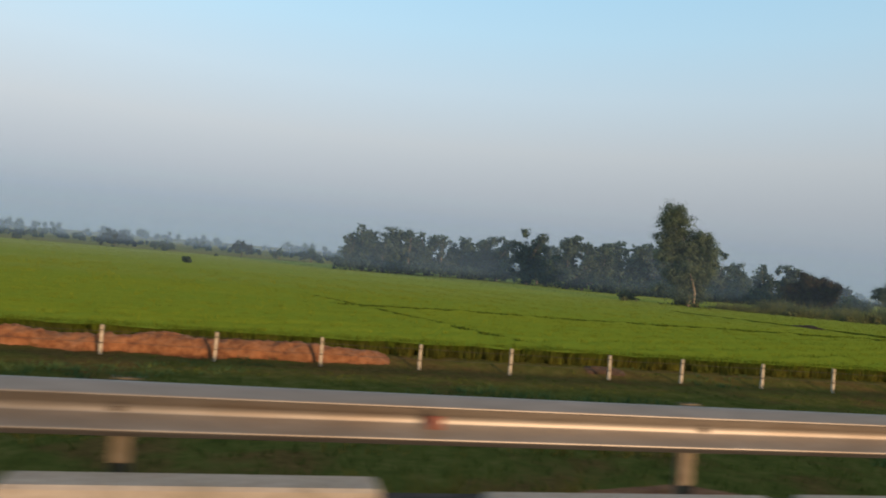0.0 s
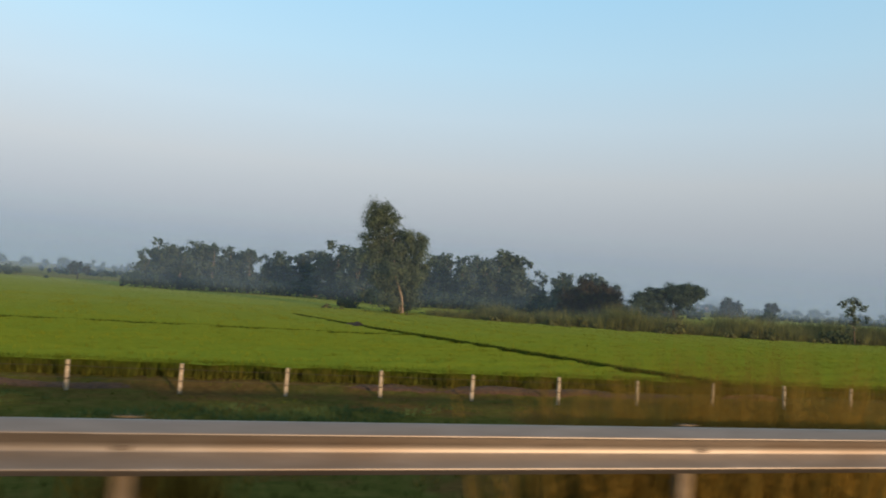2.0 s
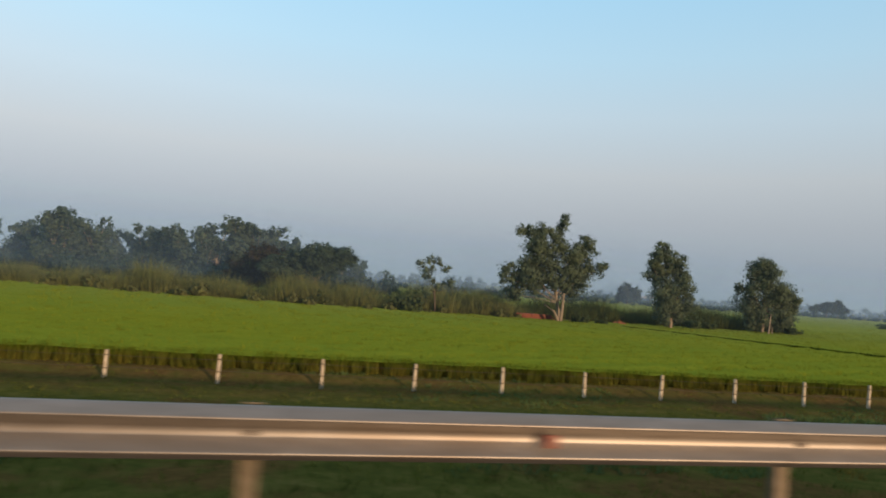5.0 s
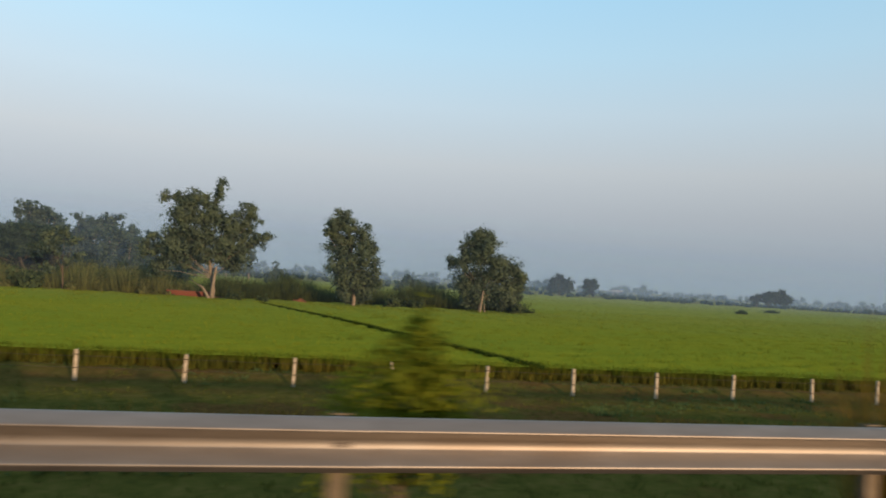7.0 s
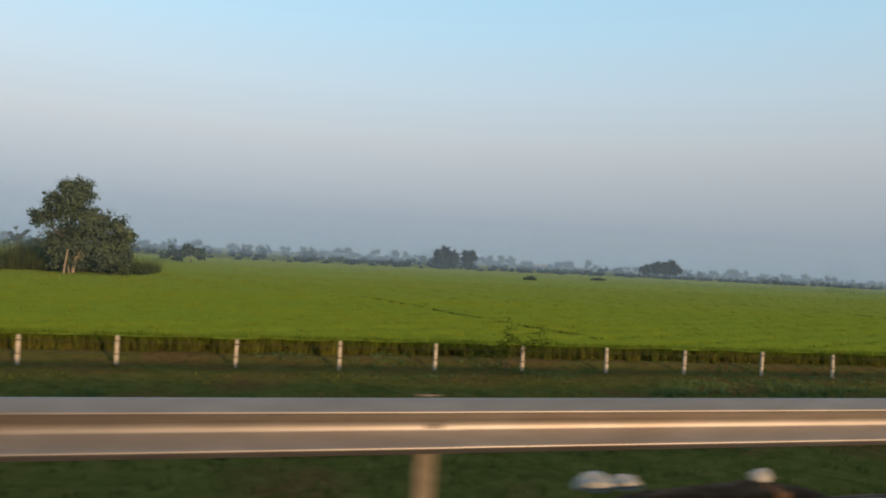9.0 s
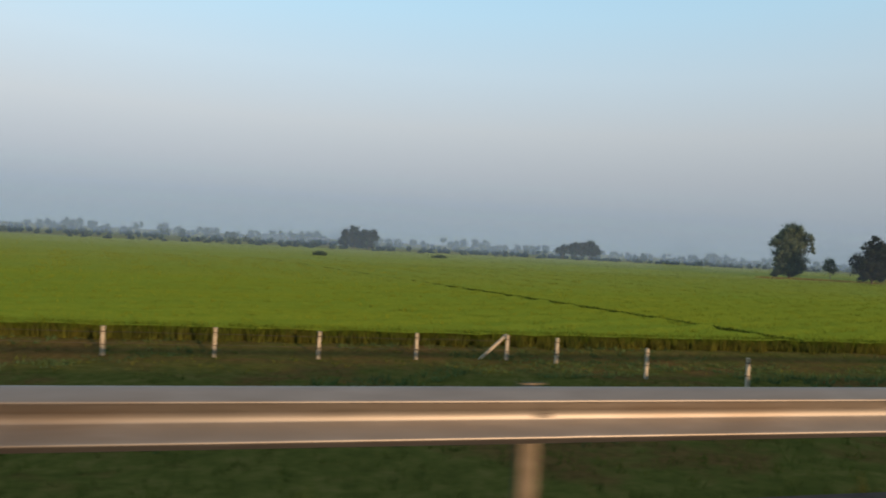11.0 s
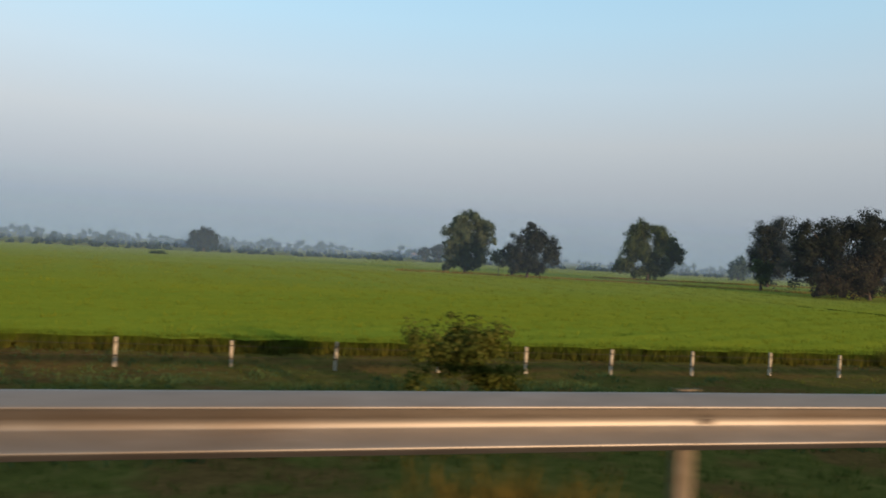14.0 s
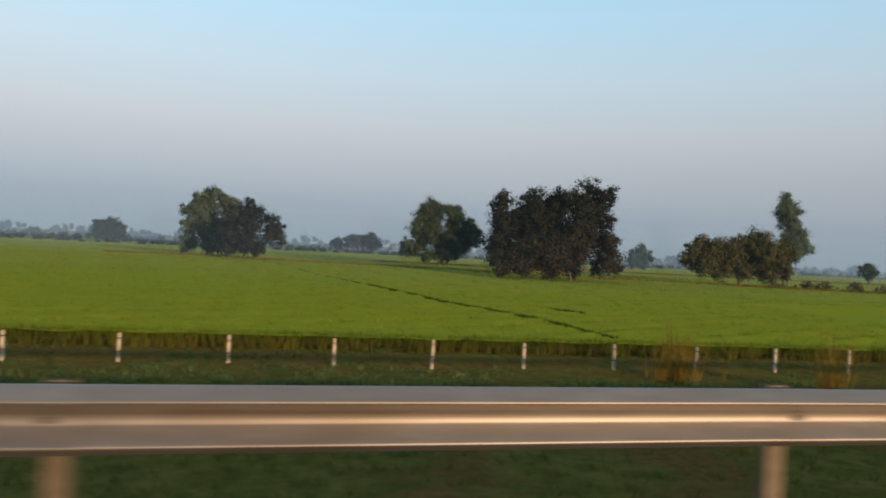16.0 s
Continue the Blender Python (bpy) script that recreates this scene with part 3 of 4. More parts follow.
def post_mesh():
    """Channel-section steel post, open at the back."""
    w, d, t, h = 0.1, 0.07, 0.006, 1.5
    out = [(-w / 2, d), (-w / 2, 0), (w / 2, 0), (w / 2, d), (w / 2 - t, d), (w / 2 - t, t), (-w / 2 + t, t), (-w / 2 + t, d)]
    v = [(x, y, z) for z in (0.0, -h) for x, y in out]
    fs = [(i, (i + 1) % 8, (i + 1) % 8 + 8, i + 8) for i in range(8)] + [(0, 1, 6, 7), (1, 2, 5, 6), (2, 3, 4, 5)]
    return mesh("rail_post", v, fs, M_DULL)


rail = tagged(new("guardrail"), "galvanised W-beam steel guardrail on channel posts along the road", "guardrail")
me_beam, me_post = beam_mesh(4.1), post_mesh()
me_block = box_mesh("spacer_block", 0.1, 0.14, 0.3, M_DULL, 0.008, (0, 0, -0.315))
me_bolt = box_mesh("bolt", 0.07, 0.02, 0.03, M_WIRE, 0.006, (0, 0, -0.015))
me_refl = box_mesh("reflector", 0.085, 0.012, 0.085, M_RED, 0.004, (0, 0, -0.0425))
for i in range(-8, 128):
    x = float(np.interp(i, [-8, 0, 15, 25, 46, 53, 63, 84, 98, 105, 112, 128], [-31.3, -0.85, 55.54, 93.24, 172.78, 199.2, 237.18, 317.48, 370.97, 397.6, 424.29, 485.2])) + 1.9
    z0, z1 = rail_top(x - 1.9), rail_top(x + 1.9)
    ob = child("beam", me_beam, rail, (x, RAIL_Y + (0.005 if i % 2 else 0), (z0 + z1) / 2))
    ob.rotation_euler = (0, -math.atan2(z1 - z0, 3.8), 0)
    z = z0
    post = child("rail_post", me_post, rail, (x - 1.9, RAIL_Y + 0.16, z - 0.012))
    child("spacer_block", me_block, post, (0, -0.075, 0.002))
    child("bolt", me_bolt, ob, (-1.9, -0.012, -0.157), "dark bolt in its slot")
    if i % 5 == 0:
        child("reflector", me_refl, ob, (-0.05, -0.092, -0.155), "small red reflector plate")

# ---- kerb stones under the rail ----
me_kerb = box_mesh("kerb_stone", 2.0, 0.26, 0.75, M_KERB, 0.02, (0, 0, -0.75), 0.99)
kerb0 = None
for x0, count, z in [(-14.55, 7, 0.2), (1.3, 12, 0.11), (238.2, 6, 0.1), (300.8, 3, 0.16), (339.0, 3, 0.345), (391.87, 5, 0.38)]:
    for i in range(count):
        m = pose(x0 + 1.0 + 2.2 * i, 4.06, z + 0.012 * math.sin(7.0 * i), 0, 0.25 * math.sin(3.1 * i), 0)
        if kerb0 is None:
            kerb0 = tagged(new("kerb_stone", me_kerb), "weathered concrete kerb stone under the guardrail", "kerb stone", group="kerb stones")
            kerb0.matrix_basis = m
        else:
            copy_thing(kerb0, m)

# ---- boundary fence ----
FENCE_Y = 29.06
me_shaft = box_mesh("shaft", 0.13, 0.13, 1.62, M_CONC, 0.012, (0, 0, -1.62), 0.86)
me_tie = box_mesh("wire_tie", 0.145, 0.145, 0.035, M_WIRE, 0.003)
fence0 = tagged(new("fence_post"), "pale concrete boundary fence post with wire ties", "fence post", group="boundary fence posts")
child("shaft", me_shaft, fence0)
for dz in (-0.2, -0.7):
    child("wire_tie", me_tie, fence0, (0, 0, dz))
NEAR = [-6.5, -2.3, 1.8, 5.9, 9.9, 14.5, 18.1, 22.3, 26.2, 30.2, 34.2, 38.1, 42.3, 46.1, 50.1, 54.1, 57.9, 61.9, 65.9, 69.8, 73.8, 77.8, 81.8, 85.6, 89.7, 93.8, 97.7, 101.8, 105.8, 109.7, 113.8, 117.9, 121.8, 125.6, 129.7, 133.7]
NEAR = [-38.3 + 3.98 * i for i in range(8)] + NEAR + [133.7 + 3.85 * i for i in range(1, 8)]
MIDWAY = [164.5, 168.6, 172.6, 176.5, 180.4, 184.5, 188.4, 192.5, 196.4, 200.4, 204.3, 208.5, 212.2, 216.2, 220.2, 224.1, 228.1, 231.4, 235.7, 239.7, 243.7, 247.6, 251.6, 255.6, 259.8, 263.9]
MIDWAY = MIDWAY + [263.9 + 3.967 * i for i in range(1, 10)]
LAST = [335.8, 339.6, 343.5, 347.7, 351.7, 355.4, 359.4, 363.4, 367.5, 371.5, 375.7, 379.5, 383.5, 387.5, 391.6, 395.5, 399.6, 403.6, 407.8, 411.8, 415.7, 419.6, 423.6, 427.6, 431.5, 435.6, 439.6, 443.6]
LAST = [331.6] + LAST + [443.6 + 3.98 * i for i in range(1, 20)]
POSTS = [(x, FENCE_Y) for x in NEAR + MIDWAY + LAST]
# the line turns in towards the road round a culvert
POSTS += [(301.7, 28.6), (304.4, 25.9), (307.4, 23.7), (311.0, 20.2), (312.1, 16.0), (314.95, 13.9), (318.25, 11.3), (321.3, 9.5), (324.2, 8.3)]
POSTS += [(332.6, 27.4), (332.1, 23.3), (331.6, 19.5), (331.35, 17.4), (330.3, 15.9), (328.9, 12.2)]
first = True
for i, (x, y) in enumerate(POSTS):
    zt = max(-2.05 - 0.0061 * y * min(1.0, max(0.0, (x - 245) / 50)), float(land(np.array(x), np.array(y))) + 1.05) + 0.025 * math.sin(2.7 * i)
    m = pose(x, y, zt, 0.7 * math.sin(1.9 * i), 0.9 * math.sin(2.3 * i), 5 * math.sin(i))
    if first:
        fence0.matrix_basis, first = m, False
    else:
        copy_thing(fence0, m)
me_brace = box_mesh("brace", 0.11, 0.11, 2.0, M_CONC, 0.012)
for x, y, lean in ((298.15, FENCE_Y, 47), (333.2, FENCE_Y - 0.2, -47), (323.35, 8.3, 38)):
    b = tagged(new("fence_brace", me_brace), "slanting concrete brace propping a fence corner post", "fence brace", group="fence braces")
    b.matrix_basis = pose(x, y + 0.14, float(land(np.array(x), np.array(y))) - 0.25, 0, lean, 0)


def strand(name, x0, x1, dz):
    q = np.arange(x0, x1, 1.0)
    z = -2.05 - 0.18 * np.clip((q - 245) / 50, 0, 1) + dz - 0.03 * np.abs(np.sin((q - x0) * np.pi / 3.98))
    r = 0.007
    v, fs = [], []
    for k, (x, zz) in enumerate(zip(q, z)):
        for a in range(3):
            v.append((x, FENCE_Y - 0.075 + r * math.cos(a * 2.094), zz + r * math.sin(a * 2.094)))
        if k:
            for a in range(3):
                c = (a + 1) % 3
                fs.append((3 * k - 3 + a, 3 * k - 3 + c, 3 * k + c, 3 * k + a))
    me = mesh(name, v, np.array(fs), M_WIRE)
    return me


wires = tagged(new("fence_wire"), "thin weathered wire strands strung along fence posts", "fence wire")
for x0, x1 in ((-37.5, 299.6), (331.9, 519)):
    for dz in (-0.2, -0.62):
        child("strand", strand("strand", x0, x1, dz), wires)


# ---- trees ----
def cards(centers, radii, dens, size, droop=0.0, flat=1.0, depth=1.0):
    """Leaf clumps: small ragged four-sided blades round lobe centres."""
    dens, size = dens * 6.4, size * 0.46
    C, R = [], []
    for c, r in zip(centers, radii):
        n = max(12, int(dens * r * r))
        # boughs on the lobe, each a small cushion of leaves
        m = max(4, int(4 + 6 * min(r, 3.5)))
        u = rng.normal(0, 1, (m, 3))
        u /= np.linalg.norm(u, axis=1)[:, None]
        mid, rad = u * (r * rng.uniform(0.3, 1.0, m))[:, None], r * rng.uniform(0.28, 0.56, m)
        pick = np.where(rng.random(n) < 0.9, rng.integers(0, m, n), 0)
        d = rng.normal(0, 1, (n, 3))
        d[:, 2] += 0.3
        d /= np.linalg.norm(d, axis=1)[:, None]
        q = mid[pick] + d * (rad[pick] * np.clip(rng.normal(0.72, 0.3, n), 0.05, 1.45))[:, None] * np.array([1, 1, 0.85])
        core = rng.random(n) < 0.2
        q[core] = d[core] * (r * rng.uniform(0.1, 0.8, core.sum()))[:, None]
        q[:, 1] *= depth
        q[:, 2] *= flat
        C.append(q + np.array(c))
        R.append(d + 0.7 * u[pick])
    c = np.concatenate(C)
    n = len(c)
    face = np.concatenate(R) + rng.normal(0, 0.5, (n, 3))
    a = rng.normal(0, 1, (n, 3))
    a[:, 2] -= droop
    a = np.cross(np.cross(face, a), face)
    a /= np.linalg.norm(a, axis=1)[:, None] + 1e-6
    b = np.cross(a, face)
    b /= np.linalg.norm(b, axis=1)[:, None] + 1e-6
    s = (size * rng.uniform(0.5, 1.35, n))[:, None]
    k1, k2 = rng.uniform(-0.25, 0.25, (2, n, 1))
    # wind each blade so that it faces out of its bough, and shade it with the bough's own roundness
    b[np.einsum("ij,ij->i", np.cross(b + a, 2 * a), face) < 0] *= -1
    v = np.stack([c - a * s * 0.6, c + b * s * 0.5 + a * s * k1, c + a * s * 0.6, c - b * s * 0.5 + a * s * k2], 1).reshape(-1, 3)
    out = np.concatenate(R)
    out = out / np.linalg.norm(out, axis=1)[:, None] + 0.35 * face / np.linalg.norm(face, axis=1)[:, None]
    out /= np.linalg.norm(out, axis=1)[:, None]
    return v, np.arange(4 * n).reshape(-1, 4), np.repeat(out, 4, 0)


def limb(pts, r0, r1, sides=7):
    """A tapered bent branch through points."""
    pts = [Vector(p) for p in pts]
    v, fs = [], []
    for k, p in enumerate(pts):
        ahead = (pts[min(k + 1, len(pts) - 1)] - pts[max(k - 1, 0)]).normalized()
        u = ahead.orthogonal().normalized()
        w = ahead.cross(u)
        r = r0 + (r1 - r0) * k / (len(pts) - 1)
        for a in range(sides):
            t = a * 2 * math.pi / sides
            v.append(tuple(p + (u * math.cos(t) + w * math.sin(t)) * r * (1 + 0.1 * math.sin(3 * t + k))))
        if k:
            for a in range(sides):
                c = (a + 1) % sides
                fs.append((sides * (k - 1) + a, sides * (k - 1) + c, sides * k + c, sides * k + a))
    return np.array(v), np.array(fs)


def tree(name, base, lobes, leaf, bark, label, category="tree", dens=85, size=0.5, trunk=0.28, droop=0.3, flat=1.0, fork=(), depth=1.0, group="", split=0.45):
    """lobes: (aside, up, radius) of the crown's clumps round the foot of the trunk."""
    ob = tagged(new(name), label, category, group)
    ob.location = base
    cent, rad = [], []
    for i, (dx, dz, r) in enumerate(lobes):
        cent.append((dx, rng.uniform(-1, 1) * r * 0.7, dz))
        rad.append(r)
    # boughs that close the gaps between neighbouring lobes
    P, grow, q = np.array(cent), [], np.array(rad)
    for i in range(len(cent)):
        gap = np.linalg.norm(P - P[i], axis=1) - q - q[i]
        for j in np.argsort(gap)[1:4]:
            if gap[j] < 0.6 and i < j:
                grow.append((tuple(0.5 * (P[i] + P[j]) + np.array([0, rng.uniform(-0.5, 0.5) * q[i], 0])), 0.72 * min(q[i], q[j])))
    crown = cards(cent + [g[0] for g in grow], [1.1 * r for r in rad] + [g[1] for g in grow], dens * 0.74, size * 1.05, droop, flat, depth)
    top = max(c[2] for c in cent)
    mx = float(np.mean([c[0] for c in cent]))
    head = Vector((mx * 0.6, 0, top * split))
    chunks = [limb([(0, 0, -0.8), (0.05 * top * 0.1, 0.02, top * 0.12), (head.x * 0.6 + 0.1, 0.05, head.z * 0.6), tuple(head)], trunk, trunk * 0.7)]
    for k, (c, r) in enumerate(zip(cent, rad)):
        t = min(0.95, max(0.15, (c[2] - 0.25 * top) / top))
        start = Vector((0, 0, 0)).lerp(head, min(1, 0.35 + t * 0.8))
        mid = start.lerp(Vector(c), 0.55) + Vector((0.15 * math.sin(k), 0.1, 0.06 * top * 0.3))
        chunks.append(limb([tuple(start), tuple(mid), c], trunk * 0.16, trunk * 0.04, 5))
    tv, tf = merge(chunks)
    stem = child("trunk", mesh("trunk", tv, tf, bark, True), ob, label="pale bare trunk and limbs" if bark is M_BARK else "dark trunk and limbs")
    for pts, r in fork:
        child("bough", mesh("bough", *limb(pts, r, r * 0.5, 8), bark, True), stem)
    child("crown", mesh("crown", crown[0], crown[1], leaf, normals=crown[2]), ob)
    return ob


EUC = "tall eucalyptus with grey-green leaves and pale trunk"
tree("eucalyptus_tree", (78.9, 126.5, -4.0), [(-5.8, 18.7, 2.5), (-3.1, 17.2, 2.2), (-5.3, 16.2, 2.7), (-6.5, 13.5, 1.9), (-2.8, 13.3, 2.9), (0.5, 14.1, 2.5), (3.0, 13.8, 1.7), (-5.2, 10.5, 2.5), (-1.5, 10.3, 3.3), (2.1, 11.1, 2.8), (-2.4, 7.1, 3.3), (1.3, 7.4, 3.0), (-5.2, 6.9, 2.0), (-2.1, 4.0, 3.1), (1.6, 3.8, 2.5), (-5.7, 3.6, 1.8)],
     M_EUC, M_BARK, "tall leaning eucalyptus with pale trunk at the field edge", trunk=0.42, fork=[([(0.2, -1.6, 0), (-0.4, -2.6, 3.6), (-1.8, -3.0, 7.0), (-2.3, -2.6, 10.0)], 0.3)], dens=62)
tree("eucalyptus_tree", (174.9, 100.5, -4.0), [(0.1, 16.2, 1.0), (-0.3, 14.8, 1.1), (-2.9, 14.2, 1.4), (-4.9, 13.9, 1.3), (-7.2, 14.0, 1.0), (-3.8, 12.2, 2.2), (-0.9, 12.7, 1.5), (-1.5, 10.5, 2.3), (-4.6, 10.1, 2.2), (3.9, 13.3, 1.3), (4.7, 11.6, 1.1), (3.4, 10.9, 1.3), (6.1, 9.2, 1.3), (4.2, 8.6, 1.5), (3.2, 6.6, 1.9), (0.9, 8.2, 1.9), (-2.7, 7.7, 2.3), (-6.0, 8.2, 1.7), (-8.5, 8.4, 1.0), (-9.1, 6.9, 1.3), (-6.5, 5.9, 2.1), (-3.6, 5.4, 1.7), (2.1, 5.4, 1.7), (-7.5, 4.1, 1.3), (1.2, 11.0, 1.8), (2.2, 9.4, 1.8), (-0.6, 6.4, 1.8), (-5.2, 7.2, 2.0)],
     M_EUC, M_BARK, "spreading eucalyptus with forked pale trunk beside red bricks", trunk=0.3, fork=[([(0, -0.8, -0.3), (0.1, -1.2, 2.6), (0.3, -1.0, 5.0)], 0.3), ([(0, -0.8, 0.2), (-1.2, -1.2, 2.2), (-2.8, -1.2, 3.1)], 0.24)], dens=62)
tree("eucalyptus_tree", (193.9, 100.0, -4.0), [(-2.4, 13.5, 1.1), (-3.6, 11.8, 1.5), (-1.6, 12.0, 1.7), (0.4, 11.5, 1.3), (-4.4, 10.8, 0.9), (-2.6, 9.5, 2.1), (0.6, 9.6, 1.9), (2.2, 8.9, 1.2), (-2.2, 6.8, 2.3), (0.8, 6.9, 2.4), (2.9, 6.1, 1.1), (-1.8, 4.0, 2.1), (1.0, 3.8, 2.2), (2.9, 4.1, 1.2), (-1.1, 2.1, 1.4), (1.5, 2.0, 1.4)],
     M_EUC, M_BARK, "eucalyptus with drooping foliage down to the crop", droop=0.9, dens=62)
tree("eucalyptus_tree", (213.2, 103.0, -3.9), [(-0.3, 12.3, 1.6), (-1.0, 11.2, 2.2), (0.9, 11.0, 1.7), (-2.7, 10.6, 1.2), (-4.8, 8.1, 1.1), (-3.4, 8.0, 1.6), (-0.8, 8.6, 2.7), (2.4, 8.3, 1.9), (3.8, 7.9, 1.1), (-1.0, 5.6, 2.8), (2.5, 5.8, 2.6), (-2.6, 4.6, 1.6), (4.4, 5.3, 1.1), (0.0, 3.1, 2.4), (3.2, 2.9, 2.1), (-2.0, 2.1, 1.2), (5.4, 7.4, 1.6), (5.6, 5.2, 1.8), (5.4, 3.2, 1.8), (6.6, 6.0, 1.1)],
     M_EUC, M_BARK, "bushy eucalyptus at the end of a reed bed", fork=[([(-0.6, -2.2, 0), (-0.4, -2.3, 2.2), (-0.2, -2.2, 4)], 0.16), ([(0.2, -2.3, 0), (0.0, -2.4, 2.0)], 0.12)], dens=62)
tree("sapling_tree", (155.9, 102.0, -3.8), [(-2.7, 7.5, 0.9), (-0.5, 8.2, 1.0), (1.0, 7.1, 0.8), (-1.4, 6.0, 1.1), (1.9, 5.2, 0.7), (0.2, 4.4, 0.8), (-1.7, 3.3, 0.8)], M_EUC, M_BARK2, "thin young tree standing in reeds", dens=45, trunk=0.14)
tree("russet_tree", (132.6, 156.0, -3.9), [(-0.5, 7.9, 2.9), (-3.2, 7.1, 2.5), (2.3, 7.2, 2.5), (-5.0, 5.6, 2.4), (4.4, 5.8, 2.4), (-0.3, 4.9, 3.4), (-7.6, 4.4, 2.0), (6.0, 4.2, 2.0), (2.6, 3.7, 2.7), (-3.4, 3.2, 2.6)], M_RUST, M_BARK2, "rounded tree with russet-brown foliage behind the reeds", dens=60, size=0.6)
tree("acacia_tree", (141.3, 134.0, -3.4), [(-2.7, 7.9, 2.2), (0.4, 8.4, 2.4), (3.6, 8.1, 2.3), (5.8, 7.2, 1.6), (-5.2, 7.0, 2.2), (-1.3, 6.5, 2.7), (2.8, 6.7, 2.6), (-7.8, 6.0, 2.2), (-3.6, 5.0, 2.3), (-9.8, 5.0, 1.7), (0.6, 5.0, 2.2), (-6.4, 4.2, 2.0)], M_DARK, M_BARK2, "flat-topped dark green acacia behind the reeds", flat=0.7, dens=80)
tree("fig_tree", (407.6, 138.0, -2.5), [(0.8, 11.8, 1.7), (-1.7, 10.5, 1.8), (3.5, 10.6, 1.8), (5.2, 9.8, 1.1), (-3.2, 8.4, 1.8), (0.1, 8.6, 2.5), (3.6, 8.3, 2.2), (-3.6, 5.8, 1.4), (-0.8, 5.4, 2.7), (3.1, 5.7, 2.5), (5.7, 7.5, 0.9), (-2.9, 3.1, 1.6), (0.4, 3.0, 2.0), (3.3, 3.2, 1.5), (-4.0, 1.7, 0.9), (-2.6, 2.4, 1.4), (2.5, 2.3, 1.4), (0.2, 2.6, 1.6)], M_EUC, M_BARK2, "broad round olive-green tree on a field bund", droop=0.8, dens=100)
tree("mango_tree", (415.1, 122.5, -2.6), [(0.5, 10.0, 1.1), (-0.1, 8.6, 1.7), (2.0, 8.5, 1.4), (-2.1, 7.3, 1.5), (1.0, 6.6, 2.4), (4.2, 7.1, 1.5), (5.4, 6.0, 1.1), (-2.5, 4.9, 1.7), (0.1, 4.2, 2.4), (3.6, 4.7, 1.8), (-1.4, 2.6, 1.1), (2.0, 2.8, 1.2), (-3.6, 3.6, 1.3), (-3.2, 5.8, 1.4), (5.6, 4.6, 1.5), (-2.6, 2.4, 1.4), (2.5, 2.3, 1.4), (0.2, 2.6, 1.6)], M_MANGO, M_BARK2, "dense dark mango tree on a field bund", dens=75, size=0.46)
tree("young_tree", (412.5, 131.0, -2.7), [(-1.3, 4.6, 0.9), (0.3, 5.3, 0.9), (-0.2, 3.5, 1.1), (1.2, 3.2, 0.8)], M_EUC, M_BARK, "small thin young tree between two larger trees", dens=60, trunk=0.1)
tree("rosewood_tree", (453.4, 146.0, -2.4), [(-2.5, 12.9, 1.7), (0.2, 12.4, 1.9), (3.3, 11.9, 1.9), (-4.0, 11.0, 1.9), (-1.2, 10.1, 2.8), (3.0, 9.8, 2.7), (6.2, 9.4, 2.1), (8.0, 7.6, 1.7), (5.6, 7.2, 2.3), (-5.4, 8.1, 2.0), (-1.7, 7.0, 3.1), (2.2, 6.8, 2.7), (7.6, 5.7, 1.5), (5.4, 4.9, 1.9), (-4.4, 5.2, 2.2), (0.5, 4.6, 2.5), (-7.4, 4.6, 1.5), (-7.4, 3.1, 1.3), (-5.4, 3.4, 1.6), (3.4, 3.6, 1.9), (-2.6, 2.6, 1.6), (2.5, 2.4, 1.5), (0.2, 2.6, 1.7)], M_GREEN, M_BARK2, "open-crowned green tree on a field bund", dens=75)
tree("mango_tree", (458.4, 95.0, -2.7), [(-7.3, 11.9, 1.2), (-7.7, 10.0, 1.9), (-2.9, 11.8, 1.9), (-4.1, 9.4, 2.5), (-5.3, 7.3, 2.6), (0.7, 12.4, 1.5), (0.4, 10.3, 2.6), (5.7, 13.6, 1.9), (7.6, 13.0, 1.5), (7.2, 10.9, 2.2), (8.4, 9.3, 1.2), (4.4, 10.6, 2.3), (-1.3, 7.7, 2.9), (3.2, 7.8, 2.8), (-5.6, 4.4, 2.4), (-8.4, 4.8, 2.2), (-7.4, 7.4, 2.2), (-2.6, 9.6, 2.4), (2.4, 11.6, 2.0), (5.8, 8.6, 2.6), (-2.2, 5.4, 2.6), (7.0, 6.4, 2.3)], M_MANGO, M_BARK2, "huge dark spreading mango tree with heavy limbs", dens=62, size=0.5, trunk=0.6)
tree("mango_tree", (459.7, 91.0, -2.5), [(-5.4, 4.6, 2.8), (-1.2, 5.4, 2.9), (2.4, 5.2, 2.5), (0.9, 7.1, 2.1), (5.2, 3.8, 2.1), (6.7, 2.8, 1.0), (-3.6, 2.5, 2.0), (0.8, 2.7, 2.0), (-1.9, 3.3, 2.2), (3.9, 2.6, 1.3), (-9.2, 3.0, 2.2), (-6.6, 1.9, 1.7), (-9.5, 1.8, 1.1), (5.0, 6.1, 1.5)], M_RUST, M_BARK2, "low russet-tinged mango tree in front of a larger one", dens=62, size=0.52)
tree("mango_tree", (468.4, 125.0, -0.6), [(-1.5, 10.0, 2.5), (2.2, 11.3, 2.8), (-3.6, 6.5, 2.8), (1.2, 6.5, 3.6), (-2.7, 4.2, 2.5), (2.4, 4.0, 2.8), (-0.5, 2.2, 2.6)], M_MANGO, M_BARK2, "dark round-headed mango standing behind a huge one", dens=55, size=0.55, trunk=0.4)
tree("young_tree", (455.0, 110.0, -2.4), [(-0.3, 5.3, 1.2), (-1.2, 4.3, 0.8), (0.4, 3.2, 1.4), (1.3, 4.4, 1.2)], M_GREEN, M_BARK2, "small green tree behind a large dark mango")
